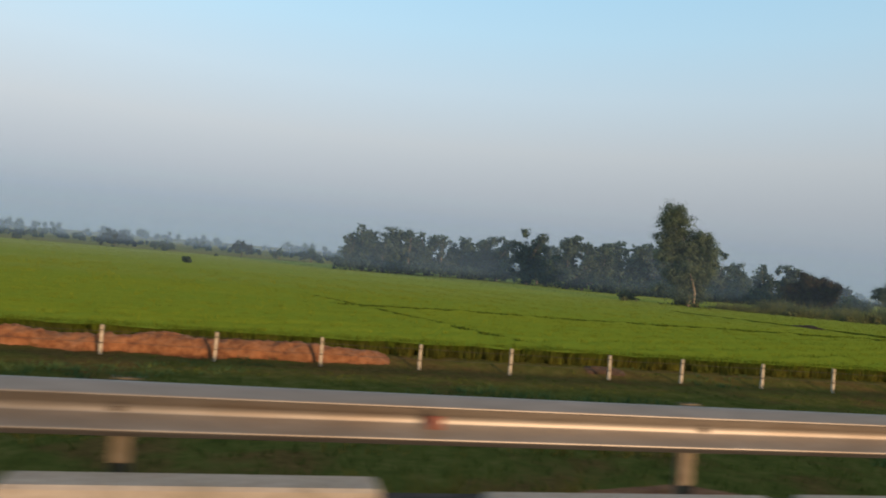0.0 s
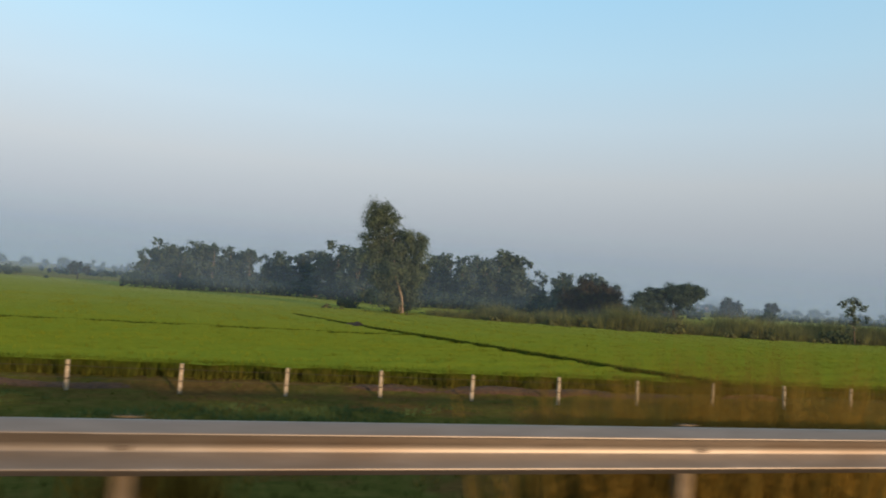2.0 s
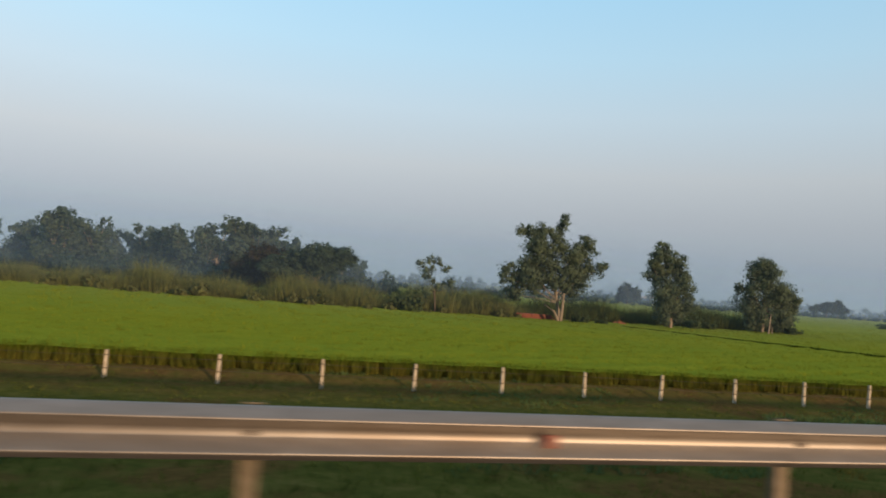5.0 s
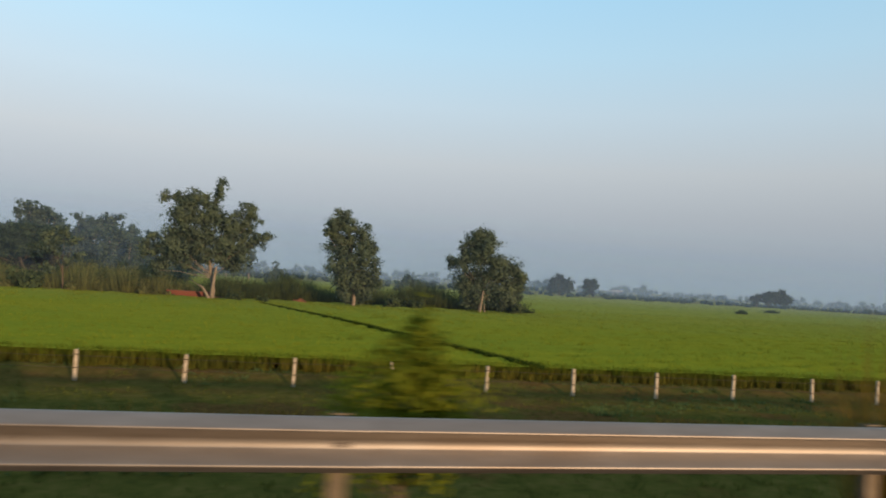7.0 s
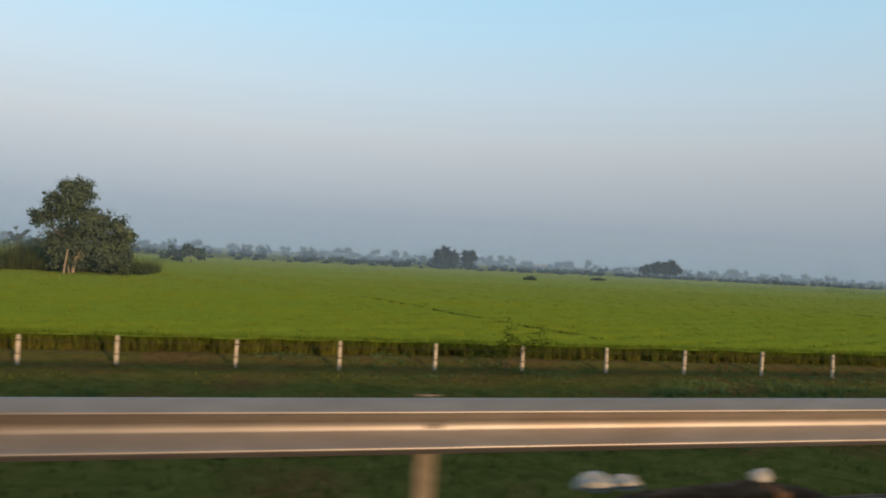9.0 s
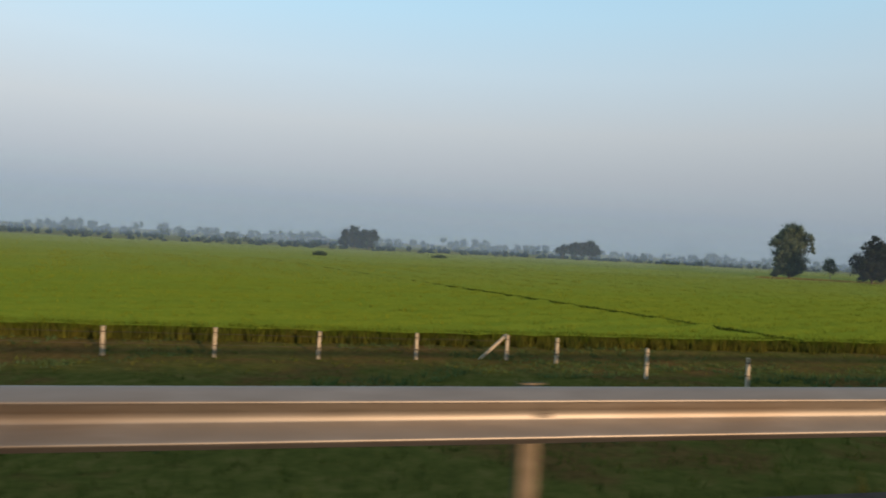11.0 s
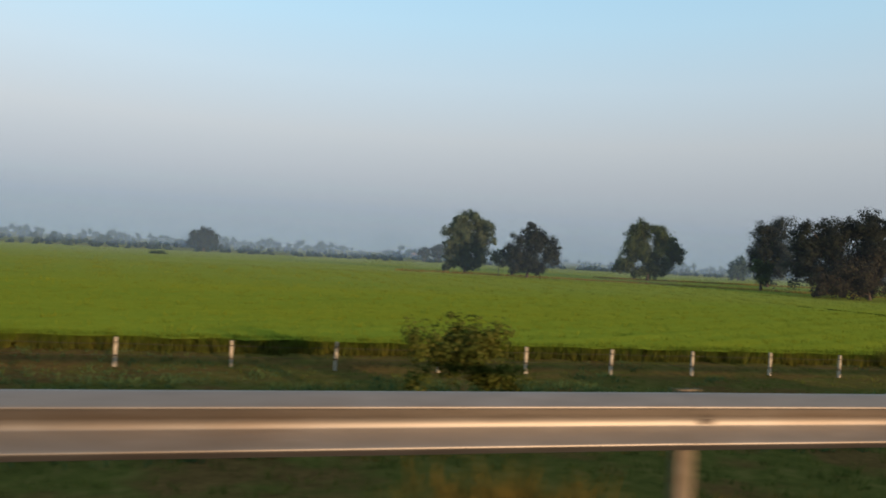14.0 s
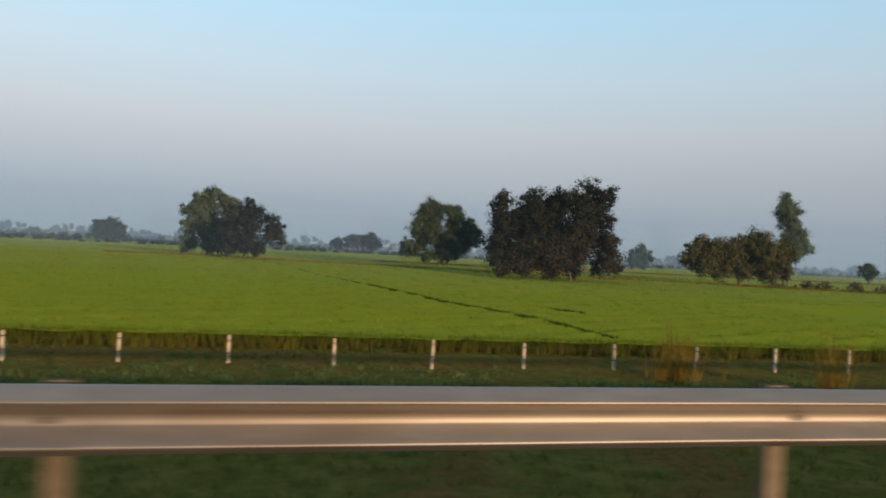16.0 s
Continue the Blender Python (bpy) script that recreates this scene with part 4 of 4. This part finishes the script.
tree("acacia_tree", (492.9, 101.0, -2.2), [(-9.0, 6.0, 1.2), (-6.8, 7.0, 1.4), (-4.7, 6.2, 1.8), (-7.1, 4.4, 1.3), (-2.2, 6.7, 2.1), (-1.1, 5.0, 2.3), (1.1, 7.2, 2.1), (3.4, 7.8, 2.5), (4.0, 5.7, 2.6), (6.9, 6.6, 2.1), (1.6, 3.8, 1.4), (7.3, 4.5, 1.4), (-5.1, 4.2, 1.6), (-2.5, 3.1, 1.6), (3.7, 3.2, 1.6), (-8.6, 3.7, 1.3), (8.8, 6.0, 1.8), (5.8, 2.6, 1.2), (-7.2, 2.6, 1.5), (-4.0, 2.2, 1.6), (0.6, 2.3, 1.7), (4.6, 2.3, 1.7), (8.0, 2.8, 1.6), (-9.6, 4.8, 1.4), (-5.8, 5.4, 2.0), (-3.2, 5.0, 2.2), (1.4, 5.6, 2.4), (6.2, 4.8, 2.2), (-0.6, 3.6, 2.0), (5.0, 4.0, 2.2), (-6.0, 3.4, 1.8), (2.4, 6.6, 2.2)], M_ACACIA, M_BARK2, "wide feathery olive-green acacia on a bund", flat=0.9, dens=62)
tree("eucalyptus_tree", (528.6, 134.0, -3.0), [(-1.1, 19.2, 1.8), (-3.1, 16.6, 2.0), (0.4, 16.8, 2.0), (-0.8, 14.3, 2.4), (2.0, 13.8, 1.4), (0.8, 11.3, 2.3), (3.3, 9.0, 1.9), (-2.0, 10.5, 1.8), (0.3, 7.6, 2.0)], M_EUC, M_BARK, "slim tall eucalyptus rising behind an acacia")
tree("young_tree", (564.6, 150.0, -2.1), [(-0.2, 4.8, 1.4), (-1.3, 3.6, 1.6), (1.2, 3.7, 1.6), (-0.1, 2.8, 1.4)], M_DARK, M_BARK2, "small round dark tree on a far bund")

# trees far off across the fields
FAR = dict(dens=9, size=1.7)
tree("fig_tree", (338.0, 376, -4.2), [(0.4, 9.2, 3.4), (-4.2, 7.8, 3.2), (4.2, 7.8, 3.2), (-1.2, 5.6, 3.8), (6.0, 5.2, 2.6), (-5.6, 4.6, 2.6), (2.0, 4.2, 3.0)], M_MANGO, M_BARK2, "rounded dark tree far across the rice", **FAR)
tree("neem_tree", (341.0, 343, -4.0), [(-1.6, 9.0, 1.8), (2.2, 9.2, 2.0), (0, 7.2, 2.6), (3.4, 6.8, 1.6), (-2.2, 6.2, 1.8), (0.3, 4.6, 2.2), (-1.4, 3.2, 1.8), (1.6, 3.0, 1.7)], M_MANGO, M_BARK2, "upright uneven dark tree far across the rice", **FAR)
tree("fig_tree", (447.0, 351, -3.3), [(0, 6.0, 2.0), (-2.2, 4.8, 1.9), (1.8, 4.8, 1.9), (0, 3.4, 1.8)], M_MANGO, M_BARK2, "smallest of three dark far trees in a row", **FAR)
tree("fig_tree", (454.6, 351, -3.3), [(-0.6, 8.4, 2.0), (-2.8, 7.0, 2.0), (1.9, 7.2, 2.2), (-0.4, 5.6, 2.8), (2.6, 4.8, 2.0), (-2.6, 4.6, 1.9)], M_MANGO, M_BARK2, "middle one of three dark far trees", **FAR)
tree("fig_tree", (462.6, 351, -3.3), [(0.6, 9.2, 2.4), (-2.4, 8.0, 2.2), (3.4, 7.4, 2.4), (0, 6.0, 3.0), (4.8, 5.2, 1.9), (-2.6, 4.8, 2.1), (1.8, 4.0, 2.2)], M_MANGO, M_BARK2, "largest of three dark far trees", **FAR)
tree("fig_tree", (-85, 390, -5.2), [(-4.5, 3.8, 2.8), (-1.0, 5.4, 3.0), (2.8, 4.8, 3.0), (6.0, 3.2, 2.4), (-6.5, 2.2, 2.2), (1.0, 2.4, 2.8), (9, 1.6, 1.7)], M_MANGO, M_BARK2, "wide low dark tree clump far across the field", **FAR)
tree("acacia_tree", (-19, 330, -5.9), [(-3.4, 5.6, 1.8), (-0.6, 6.8, 2.0), (2.7, 5.7, 1.9), (-1.4, 4.2, 1.4), (3.6, 4.4, 1.3)], M_MANGO, M_BARK2, "lone small acacia far across the field", **FAR)


def wood_lobes(h, w, seed):
    r = np.random.default_rng(seed)
    out = []
    for k in range(10):
        z = h * (0.25 + 0.68 * k / 9)
        out.append((float(r.normal(0, w * (1 - 0.45 * k / 9))), float(z), float(w * r.uniform(0.55, 0.85) * (1 - 0.35 * k / 9))))
    return out


PROTO = []
for k, (h, w) in enumerate([(14, 2.6), (13, 3.0), (15, 2.5), (12, 3.2)]):
    PROTO.append(tree("eucalyptus_tree", (0, 0, 0), wood_lobes(h, w, 20 + k), M_WOOD, M_BARK, "eucalyptus in a wood beyond the rice field", dens=11, size=1.05, trunk=0.3, group="eucalyptus wood"))
WOOD = [(21.2, 232, 7.7), (25.3, 234, 10.8), (31.3, 230, 7.6), (35.2, 236, 10.5), (40.5, 233, 11.3), (47.2, 236, 10.1), (51.5, 232, 9.6), (59.8, 238, 9.4), (67.6, 238, 10.0), (72, 236, 11.1), (79, 205, 8.6), (80.4, 192, 11.0),
        (83.5, 188, 10.1), (90, 190, 10.3), (126.2, 225, 13.3), (134, 228, 13.2), (139.6, 226, 11.7), (143.1, 222, 9.4), (150.8, 218, 7.5), (156.2, 220, 8.7), (107.7, 200, 11.0), (103.3, 205, 9.8)]
WOOD += [(119, 190, 12.0), (124, 191, 12.8), (128, 190, 12.3), (136, 180, 8), (140, 181, 7.6), (144.6, 180, 8), (149.5, 175, 6.2), (150, 300, 4.5), (162, 300, 6.5), (171, 302, 6.8), (181, 300, 4.0)] + [(75.5, 214, 13.7), (97, 215, 10.5), (113, 230, 12.5), (119, 222, 12.8), (63, 232, 8.5), (44, 244, 9.5), (29, 245, 8.8), (86, 225, 9.5), (94, 236, 10.2), (130, 240, 11.5), (110, 190, 8.0), (117, 185, 7.0), (124, 195, 8.5), (137, 200, 7.5), (146, 205, 6.5)]
near_wood = sorted(w for w in WOOD if w[1] < 280)
WOOD += [((a[0] + b[0]) / 2, max(a[1], b[1]) + 4, (a[2] + b[2]) / 2 - 0.6) for a, b in zip(near_wood, near_wood[1:]) if b[0] - a[0] > 1.5]
for k, (x, y, top) in enumerate(WOOD):
    src = PROTO[k % 4]
    h = (14, 13, 15, 12)[k % 4]
    s = (top + 4.2) / h
    m = Matrix.LocRotScale((x, y, -3.9), Euler((0, 0, 1.3 * k)), (s * 1.2, s * 1.2, s))
    if k < 4:
        src.matrix_basis = m
    else:
        c = copy_thing(src, Matrix.Identity(4))
        c.matrix_basis = m


for x, y, lob, lab in [
    (117.0, 200, [(0, 5.0, 2.6), (-3, 3.6, 2.2), (3, 3.6, 2.2)], "domed dark tree beyond the reeds"),
    (555.0, 250, [(0, 8.2, 2.6), (-3.2, 6.2, 2.4), (3.0, 6.4, 2.4), (0, 4.8, 2.6), (-2, 3, 2.2), (2, 3, 2.2)], "domed dark tree beyond a far bund"),
    (183.0, 200, [(0, 4.0, 1.9), (-2.2, 3.0, 1.7), (2.4, 3.0, 1.7)], "low domed tree beyond the reeds"),
    (212.0, 230, [(0, 3.3, 1.7), (-2.2, 2.4, 1.6), (2.2, 2.5, 1.6)], "small round tree beyond the cane"),
    (220.0, 200, [(0, 4.2, 1.9), (-2.6, 3.0, 1.8), (2.4, 3.2, 1.8)], "low domed tree beyond the cane"),
    (-19.0, 150, [(0, 1.9, 0.6), (-0.5, 1.5, 0.5), (0.5, 1.4, 0.5)], "small dark tree standing in the rice"),
    (-60.0, 380, [(0, 3.6, 2.2), (-4, 2.6, 2), (4, 2.8, 2)], "low hazy tree clump across the field"),
    (-2.0, 370, [(0, 4.6, 2.0), (-3, 3.2, 2)], "small hazy tree across the field"),
    (14.0, 380, [(0, 5.4, 2.6), (4, 3.2, 2), (-4, 3.0, 2)], "hazy rounded tree beside the wood"),
]:
    tree("fig_tree", (x, y, float(land(np.array(x), np.array(float(y)))) - 0.1), lob, M_DARK, M_BARK2, lab, dens=9, size=1.6)

# scrub filling the foot of the wood
cent, rad = [], []
for k in range(150):
    x = 16 + k * 0.98
    yy = float(np.interp(x, [16, 70, 85, 110, 165], [226, 224, 182, 176, 172])) + 5 * math.sin(2.3 * k)
    r = 1.5 + 0.8 * abs(math.sin(1.7 * k))
    cent.append((x, yy, -3.7 + r * (0.6 + 0.5 * abs(math.sin(k)))))
    rad.append(r)
    if k % 2 and x > 70:
        cent.append((x, yy + 3, -3.6 + 2.6 + 1.6 * math.sin(0.9 * k)))
        rad.append(1.7)
v, f, out = cards(cent, rad, 8, 1.1)
tagged(new("wood_scrub", mesh("wood_scrub", v, f, M_DARK, normals=out)), "dark tangled scrub filling the foot of a wood", "scrub", kind="stuff")


# ---- bushes, reeds and cane ----
def shrub(name, w, h, leaf, label, dens=17, size=0.7):
    lob = [(float(rng.normal(0, w * 0.35)), float(h * rng.uniform(0.3, 0.75)), float(h * rng.uniform(0.25, 0.42))) for _ in range(7)]
    return tree(name, (0, 0, 0), lob, leaf, M_BARK2, label, "bush", dens, size, 0.07, 0.2, group="field bushes")


SH = [shrub("bush", 3.0, 3.0, M_GREEN, "rounded green bush at the edge of a wood"), shrub("bush", 4.0, 2.4, M_REED, "low olive bush at the field edge"), shrub("bush", 2.2, 2.2, M_DARK, "small dark bush on a distant field edge", 8, 1.3)]
SPOTS = []
for k in range(26):
    SPOTS.append((0 if k % 3 else 1, 66 + 3.6 * k + 1.5 * math.sin(3 * k), 128 - 0.15 * k + 7 * math.sin(1.7 * k), 0.75 + 0.35 * math.sin(2.1 * k)))
for k in range(64):
    SPOTS.append((2, 215 + 4.4 * k + 2 * math.sin(5 * k), 318 + 0.35 * k + 9 * math.sin(1.3 * k), 0.8 + 0.45 * math.sin(2.7 * k)))
for k in range(16):
    SPOTS.append((2, -150 + 23.5 * k + 5 * math.sin(3 * k), 350 + 30 * math.sin(2.1 * k), 1.0 + 0.6 * math.sin(1.9 * k)))
for x, y, k in [(487, 99, 0.45), (492.5, 98, 0.5), (497, 97.5, 0.8), (502, 97, 0.95), (505, 96, 1.0), (510.5, 95.5, 1.05), (516, 96, 0.9), (508, 94, 0.5), (514, 93, 0.75), (521, 92.5, 0.6), (529, 91, 0.8), (538, 90.5, 0.65), (500.5, 96.5, 0.4)]:
    SPOTS.append((1, x, y, k))
for k in range(30):
    x = 90 + 2.8 * k + math.sin(3.3 * k)
    SPOTS.append((1, x, float(np.interp(x, [84, 100, 120, 140, 172], [118, 110, 104.5, 101.8, 101.5])) + 1.2 * math.sin(2.1 * k), 0.62 + 0.25 * math.sin(1.9 * k)))
for k in range(24):
    x = 96 + 3.1 * k + 1.3 * math.sin(2.7 * k)
    SPOTS.append((k % 2, x, float(np.interp(x, [84, 100, 120, 140, 172], [122, 114, 108, 105, 104])) + 2.5 * math.sin(1.3 * k), 0.95 + 0.3 * math.sin(2.9 * k)))
SPOTS += [(0, 178.4, 98.5, 0.75), (0, 181.2, 99.5, 0.6), (0, 199.5, 103.5, 0.9), (0, 204.0, 104.0, 0.8), (0, 218.5, 104.0, 0.85), (0, 222.0, 104.5, 0.6)]
used = set()
for kind, x, y, s in SPOTS:
    m = Matrix.LocRotScale((x, y, float(land(np.array(x), np.array(y))) - 0.1), Euler((0, 0, x)), (s, s, s))
    if kind not in used:
        used.add(kind)
        SH[kind].matrix_basis = m
    else:
        c = copy_thing(SH[kind], Matrix.Identity(4))
        c.matrix_basis = m


def reed_bed(name, line, width, h, density, mat, label):
    line = np.array(line, float)
    n = int((line[-1, 0] - line[0, 0]) * width * density)
    x = rng.uniform(line[0, 0], line[-1, 0], n)
    y = np.interp(x, line[:, 0], line[:, 1]) + rng.uniform(0, width, n)
    hh = h * (0.7 + 0.28 * np.sin(x * 0.45) * np.sin(x * 0.17 + 1) + 0.2 * np.sin(x * 1.3 + y)) * rng.uniform(0.55, 1.15, n) * np.interp(x, [84, 112], [0.55, 1.0])
    v, f = tufts(np.stack([x, y], -1), canopy(x, y) - 0.9, hh, 0.55, 9, 0.045, 0.5)
    return tagged(new(name, mesh(name, v, f, mat)), label, "reeds", kind="stuff")


reed_bed("reed_bed", [(84, 120), (100, 112), (120, 106), (140, 103), (172, 102.5)], 9, 4.9, 9.0, M_REED, "tall olive reeds along the far field edge")
reed_bed("cane_bed", [(150, 108), (178, 104.5), (222, 107)], 10, 4.4, 12.0, M_CANE, "stand of tall green cane behind eucalyptus trees")


# ---- bushes on the verge ----
grass_clump(216.4, 5.9, 1.7, 0.2, M_BUSH, 90, "tall_grass_clump", "slender yellow-green plant close behind the guardrail", "grass")


def thorn_bush(x, y, w, h, leaf, label, dens=60, size=0.16, more=()):
    z = float(land(np.array(x), np.array(y)))
    lob = [(float(rng.normal(0, w * 0.4)), float(h * rng.uniform(0.35, 0.85)), float(h * rng.uniform(0.16, 0.3))) for _ in range(12)] + list(more)
    return tree("thorn_bush", (x, y, z), lob, leaf, M_BARK2, label, "bush", dens, size, 0.035, 0.0, split=0.25)


thorn_bush(246.6, 28.3, 2.3, 2.0, M_BUND, "sparse dark thorn bush beside the fence", 48, 0.15)
thorn_bush(374.2, 20.7, 1.85, 3.05, M_GRASS, "leafy olive thorn bush on the verge", 170, 0.2, [(-1.3, 1.2, 0.6), (1.3, 1.3, 0.6), (0.1, 2.4, 0.55)])
thorn_bush(184.7, 5.8, 0.55, 1.75, M_BUSH, "leafy yellow-green bush close behind the guardrail", 170, 0.11, [(0.05, 1.68, 0.2), (0.06, 1.45, 0.27), (-0.05, 1.2, 0.33), (0.15, 1.0, 0.35), (-0.35, 0.9, 0.36), (0.0, 0.75, 0.4), (-0.65, 0.7, 0.34), (0.4, 0.75, 0.28)])
thorn_bush(196.2, 5.9, 1.1, 1.5, M_BUSH, "yellowing leafy bush close behind the guardrail", 120, 0.13)

# ---- earth, bricks, litter ----
def mound(name, x, y, w, d, h, mat, label, category):
    q = np.linspace(-1, 1, 120)
    r = np.linspace(-1, 1, 14)
    X, Y = np.meshgrid(q, r)
    e = np.clip(1 - np.abs(X) ** 3, 0, 1) * np.clip(1 - Y**2, 0, 1)
    lump = 0.1 * np.sin(X * w * 0.43 + 1.3) + 0.07 * np.sin(X * w * 1.1 + Y * 2 + 0.5) + 0.06 * np.sin(X * w * 2.7 - Y * 5) + 0.05 * np.sin(X * w * 4.9 + Y * 9)
    Z = h * e**0.45 * (0.8 + lump + rng.uniform(-0.09, 0.09, X.shape)) - 0.05
    toe = 0.1 * np.sin(X * w * 0.8) + 0.07 * np.sin(X * w * 2.9) + rng.uniform(-0.05, 0.05, X.shape)
    # it lies on the slope of the ground below it
    Y = Y * (d / 2) * (1 + toe)
    Z = Z + land(x + X * w / 2, y + Y) - land(np.array(x), np.array(y))
    v = np.stack([X * w / 2, Y, Z], -1).reshape(-1, 3)
    i = (np.arange(13)[:, None] * 120 + np.arange(119)[None]).ravel()
    f = np.stack([i, i + 1, i + 121, i + 120], 1)
    ob = new(name, mesh(name, v, f, mat, True))
    ob.location = (x, y, float(land(np.array(x), np.array(y))))
    return tagged(ob, label, category)


mound("earth_mound", -4.6, 30.15, 18.8, 1.35, 0.6, M_EARTH, "long heap of freshly dug orange-red earth behind the fence", "earth mound")
mound("earth_mound", 14.8, 30.1, 2.0, 0.9, 0.12, M_SOIL, "small patch of dug brown earth by the fence", "earth mound")
mound("earth_mound", 76.8, 30.7, 4.0, 1.3, 0.1, M_EARTH, "bare red earth at the mouth of a ditch", "earth mound")
mound("earth_mound", 63.4, 75.0, 2.8, 9.0, 1.25, M_SOIL, "bare brown earth where two bunds meet", "earth mound")
mound("earth_patch", 65.0, 30.5, 17.0, 1.3, 0.12, M_SOIL, "low band of turned red-brown soil behind the fence", "earth patch")
mound("earth_patch", 45.6, 29.6, 6.0, 0.9, 0.1, M_SOIL, "low band of turned red-brown soil behind the fence", "earth patch")
mound("earth_mound", 186.4, 103, 3.0, 2.0, 1.35, M_EARTH, "pinkish earth heap at the edge of the rice", "earth mound")

mound("earth_patch", -2.4, 6.2, 6.6, 2.6, 0.12, M_SOIL, "bare dark soil on the bank behind the guardrail", "earth patch")
mound("earth_patch", 3.2, 5.5, 1.6, 0.9, 0.2, M_EARTH, "small heap of red-brown earth behind the guardrail", "earth patch")
mound("earth_patch", 239.5, 4.97, 1.9, 0.36, 0.2, M_SOIL, "low bank of bare earth with litter on it", "earth patch")
mound("earth_patch", 241.0, 5.35, 7.0, 0.9, 0.09, M_SOIL, "low smear of dark red earth at the road's edge", "earth patch")

stack = tagged(new("brick_stack"), "long low stack of red bricks under a eucalyptus", "brick stack")
stack.location = (169.2, 102.5, -3.9)
me_b = box_mesh("brick", 0.46, 0.9, 0.19, M_BRICK, 0.01, (0, 0, 0))
for row in range(7):
    for k in range(19):
        if row > (6 if k < 12 else 3):
            continue
        child("brick", me_b, stack, (0.48 * k + 0.22 * (row % 2) - 0.2, 0.06 * math.sin(k * 2.3 + row), 0.2 * row))


def litter(name, x, y, s, mat, label, category, full=0.0):
    bm = bmesh.new()
    bmesh.ops.create_icosphere(bm, subdivisions=2, radius=1.0)
    for w in bm.verts:
        k = 1 + 0.35 * noise.noise(w.co * 1.6 + Vector((x, y, 0)))
        w.co = Vector((w.co.x * s * k, w.co.y * s * 0.7 * k, max(-0.2, w.co.z) * s * (0.5 + 1.2 * full) * k))
    me = bpy.data.meshes.new(name)
    bm.to_mesh(me)
    bm.free()
    me.materials.append(mat)
    ob = new(name, me)
    ob.location = (x, y, float(land(np.array(x), np.array(y))) + full)
    return tagged(ob, label, category)


for x, y, w, mat, lab in [(7.8, 4.95, 0.2, M_BLUE, "crumpled pale blue plastic bag on the verge"), (238.5, 4.9, 0.14, M_PLASTIC, "crumpled white plastic sack on the verge"), (238.74, 4.92, 0.115, M_PLASTIC, "small crumpled white plastic bag on the verge"),
                       (239.93, 5.0, 0.095, M_PLASTIC, "white plastic scrap on the verge"), (382.05, 4.9, 0.2, M_BLUE, "crumpled blue plastic bag on the verge")]:
    litter("plastic_bag", x, y, w, mat, lab, "litter", (0.15 if w > 0.1 else 0.18) if mat == M_PLASTIC else 0.09)
for x, y, w in [(313, 22.3, 0.5), (314.1, 22.5, 0.3), (322.5, 23.4, 0.28), (324.1, 23.7, 0.32), (313.8, 14.8, 0.3)]:
    litter("stone", x, y, w, M_EARTH if y > 20 else M_STONE, "rough reddish stone lying on the verge grass" if y > 20 else "grey stone lying on the verge grass", "stone")


# ---- houses far off ----
def house(x, y, w, h, mat, label):
    ob = tagged(new("house"), label, "house", group="far village houses")
    ob.location = (x, y, -3.7)
    child("wall", box_mesh("wall", w, 6, h, mat, 0.03), ob)
    child("roof", box_mesh("roof", w + 0.5, 6.5, 0.25, M_PALE, 0.03, (0, 0, h)), ob)
    child("parapet", box_mesh("parapet", w + 0.2, 0.2, 0.6, mat, 0.02, (0, -3.1, h + 0.25)), ob)
    for k in range(int(w // 3)):
        wx = -w / 2 + 1.5 + 3 * k
        win = child("window", box_mesh("window", 1.0, 0.12, 1.2, M_SHADE, 0.01, (wx, -3.02, 1.1)), ob)
        child("window_sill", box_mesh("window_sill", 1.25, 0.3, 0.1, M_PALE, 0.01, (wx, -3.1, 1.0)), win)


house(331, 520, 16, 4.0, M_WALL, "low pink plastered farmhouse far across the rice")
house(352, 535, 11, 5.2, M_PALE, "flat-roofed white house far across the rice")
house(313, 515, 9, 3.6, M_WALL, "small pink plastered farm shed far across the rice")
house(300, 560, 18, 5.0, M_PALE, "long white farm building far across the rice")
house(505, 640, 12, 4.4, M_WALL, "flat-roofed village house in the far mist")

# ---- distant tree belts, and sheets painted as haze and mist ----
def belt(name, y, x0, x1, h, seed, label):
    r = np.random.default_rng(seed)
    cent, rad = [], []
    x = x0
    while x < x1:
        x += r.uniform(2, 26) * h / 9 * (1 if r.random() < 0.85 else 3)
        hh = h * r.uniform(0.45, 1.2)
        for _ in range(3):
            cent.append((x + r.normal(0, hh * 0.45), y + r.normal(0, 10), -3.6 + hh * r.uniform(0.3, 0.8)))
            rad.append(hh * r.uniform(0.25, 0.45))
    v, f, out = cards(cent, rad, 0.7, 5.0)
    return tagged(new(name, mesh(name, v, f, M_DARK, normals=out)), label, "tree belt", kind="stuff")


belt("far_tree_belt", 490, -300, 900, 5, 3, "hazy line of scattered trees across the plain")
belt("far_tree_belt", 720, -500, 1400, 8, 4, "faint misty tree line on the horizon")
belt("far_tree_belt", 1100, -800, 2200, 13, 5, "very faint tree line along the hazy horizon")
belt("far_hedge", 395, -160, 640, 2.6, 6, "low hazy hedge across the far fields")

# upright tinted sheets, one behind another, stand in for haze growing with distance
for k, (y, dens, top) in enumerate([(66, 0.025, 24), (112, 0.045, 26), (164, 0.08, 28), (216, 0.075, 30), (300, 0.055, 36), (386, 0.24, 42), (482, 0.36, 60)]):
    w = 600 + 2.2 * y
    mb = new("mist_bank", mesh("mist_bank", [(-w, 0, -1), (w, 0, -1), (w, 0, top), (-w, 0, top)], [(0, 1, 2, 3)], haze_sheet_material("mist_%d" % k, dens, top, 0.0)))
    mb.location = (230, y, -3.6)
    tagged(mb, "flat see-through sheet tinted as distance haze and mist over the fields", "mist", kind="structure")
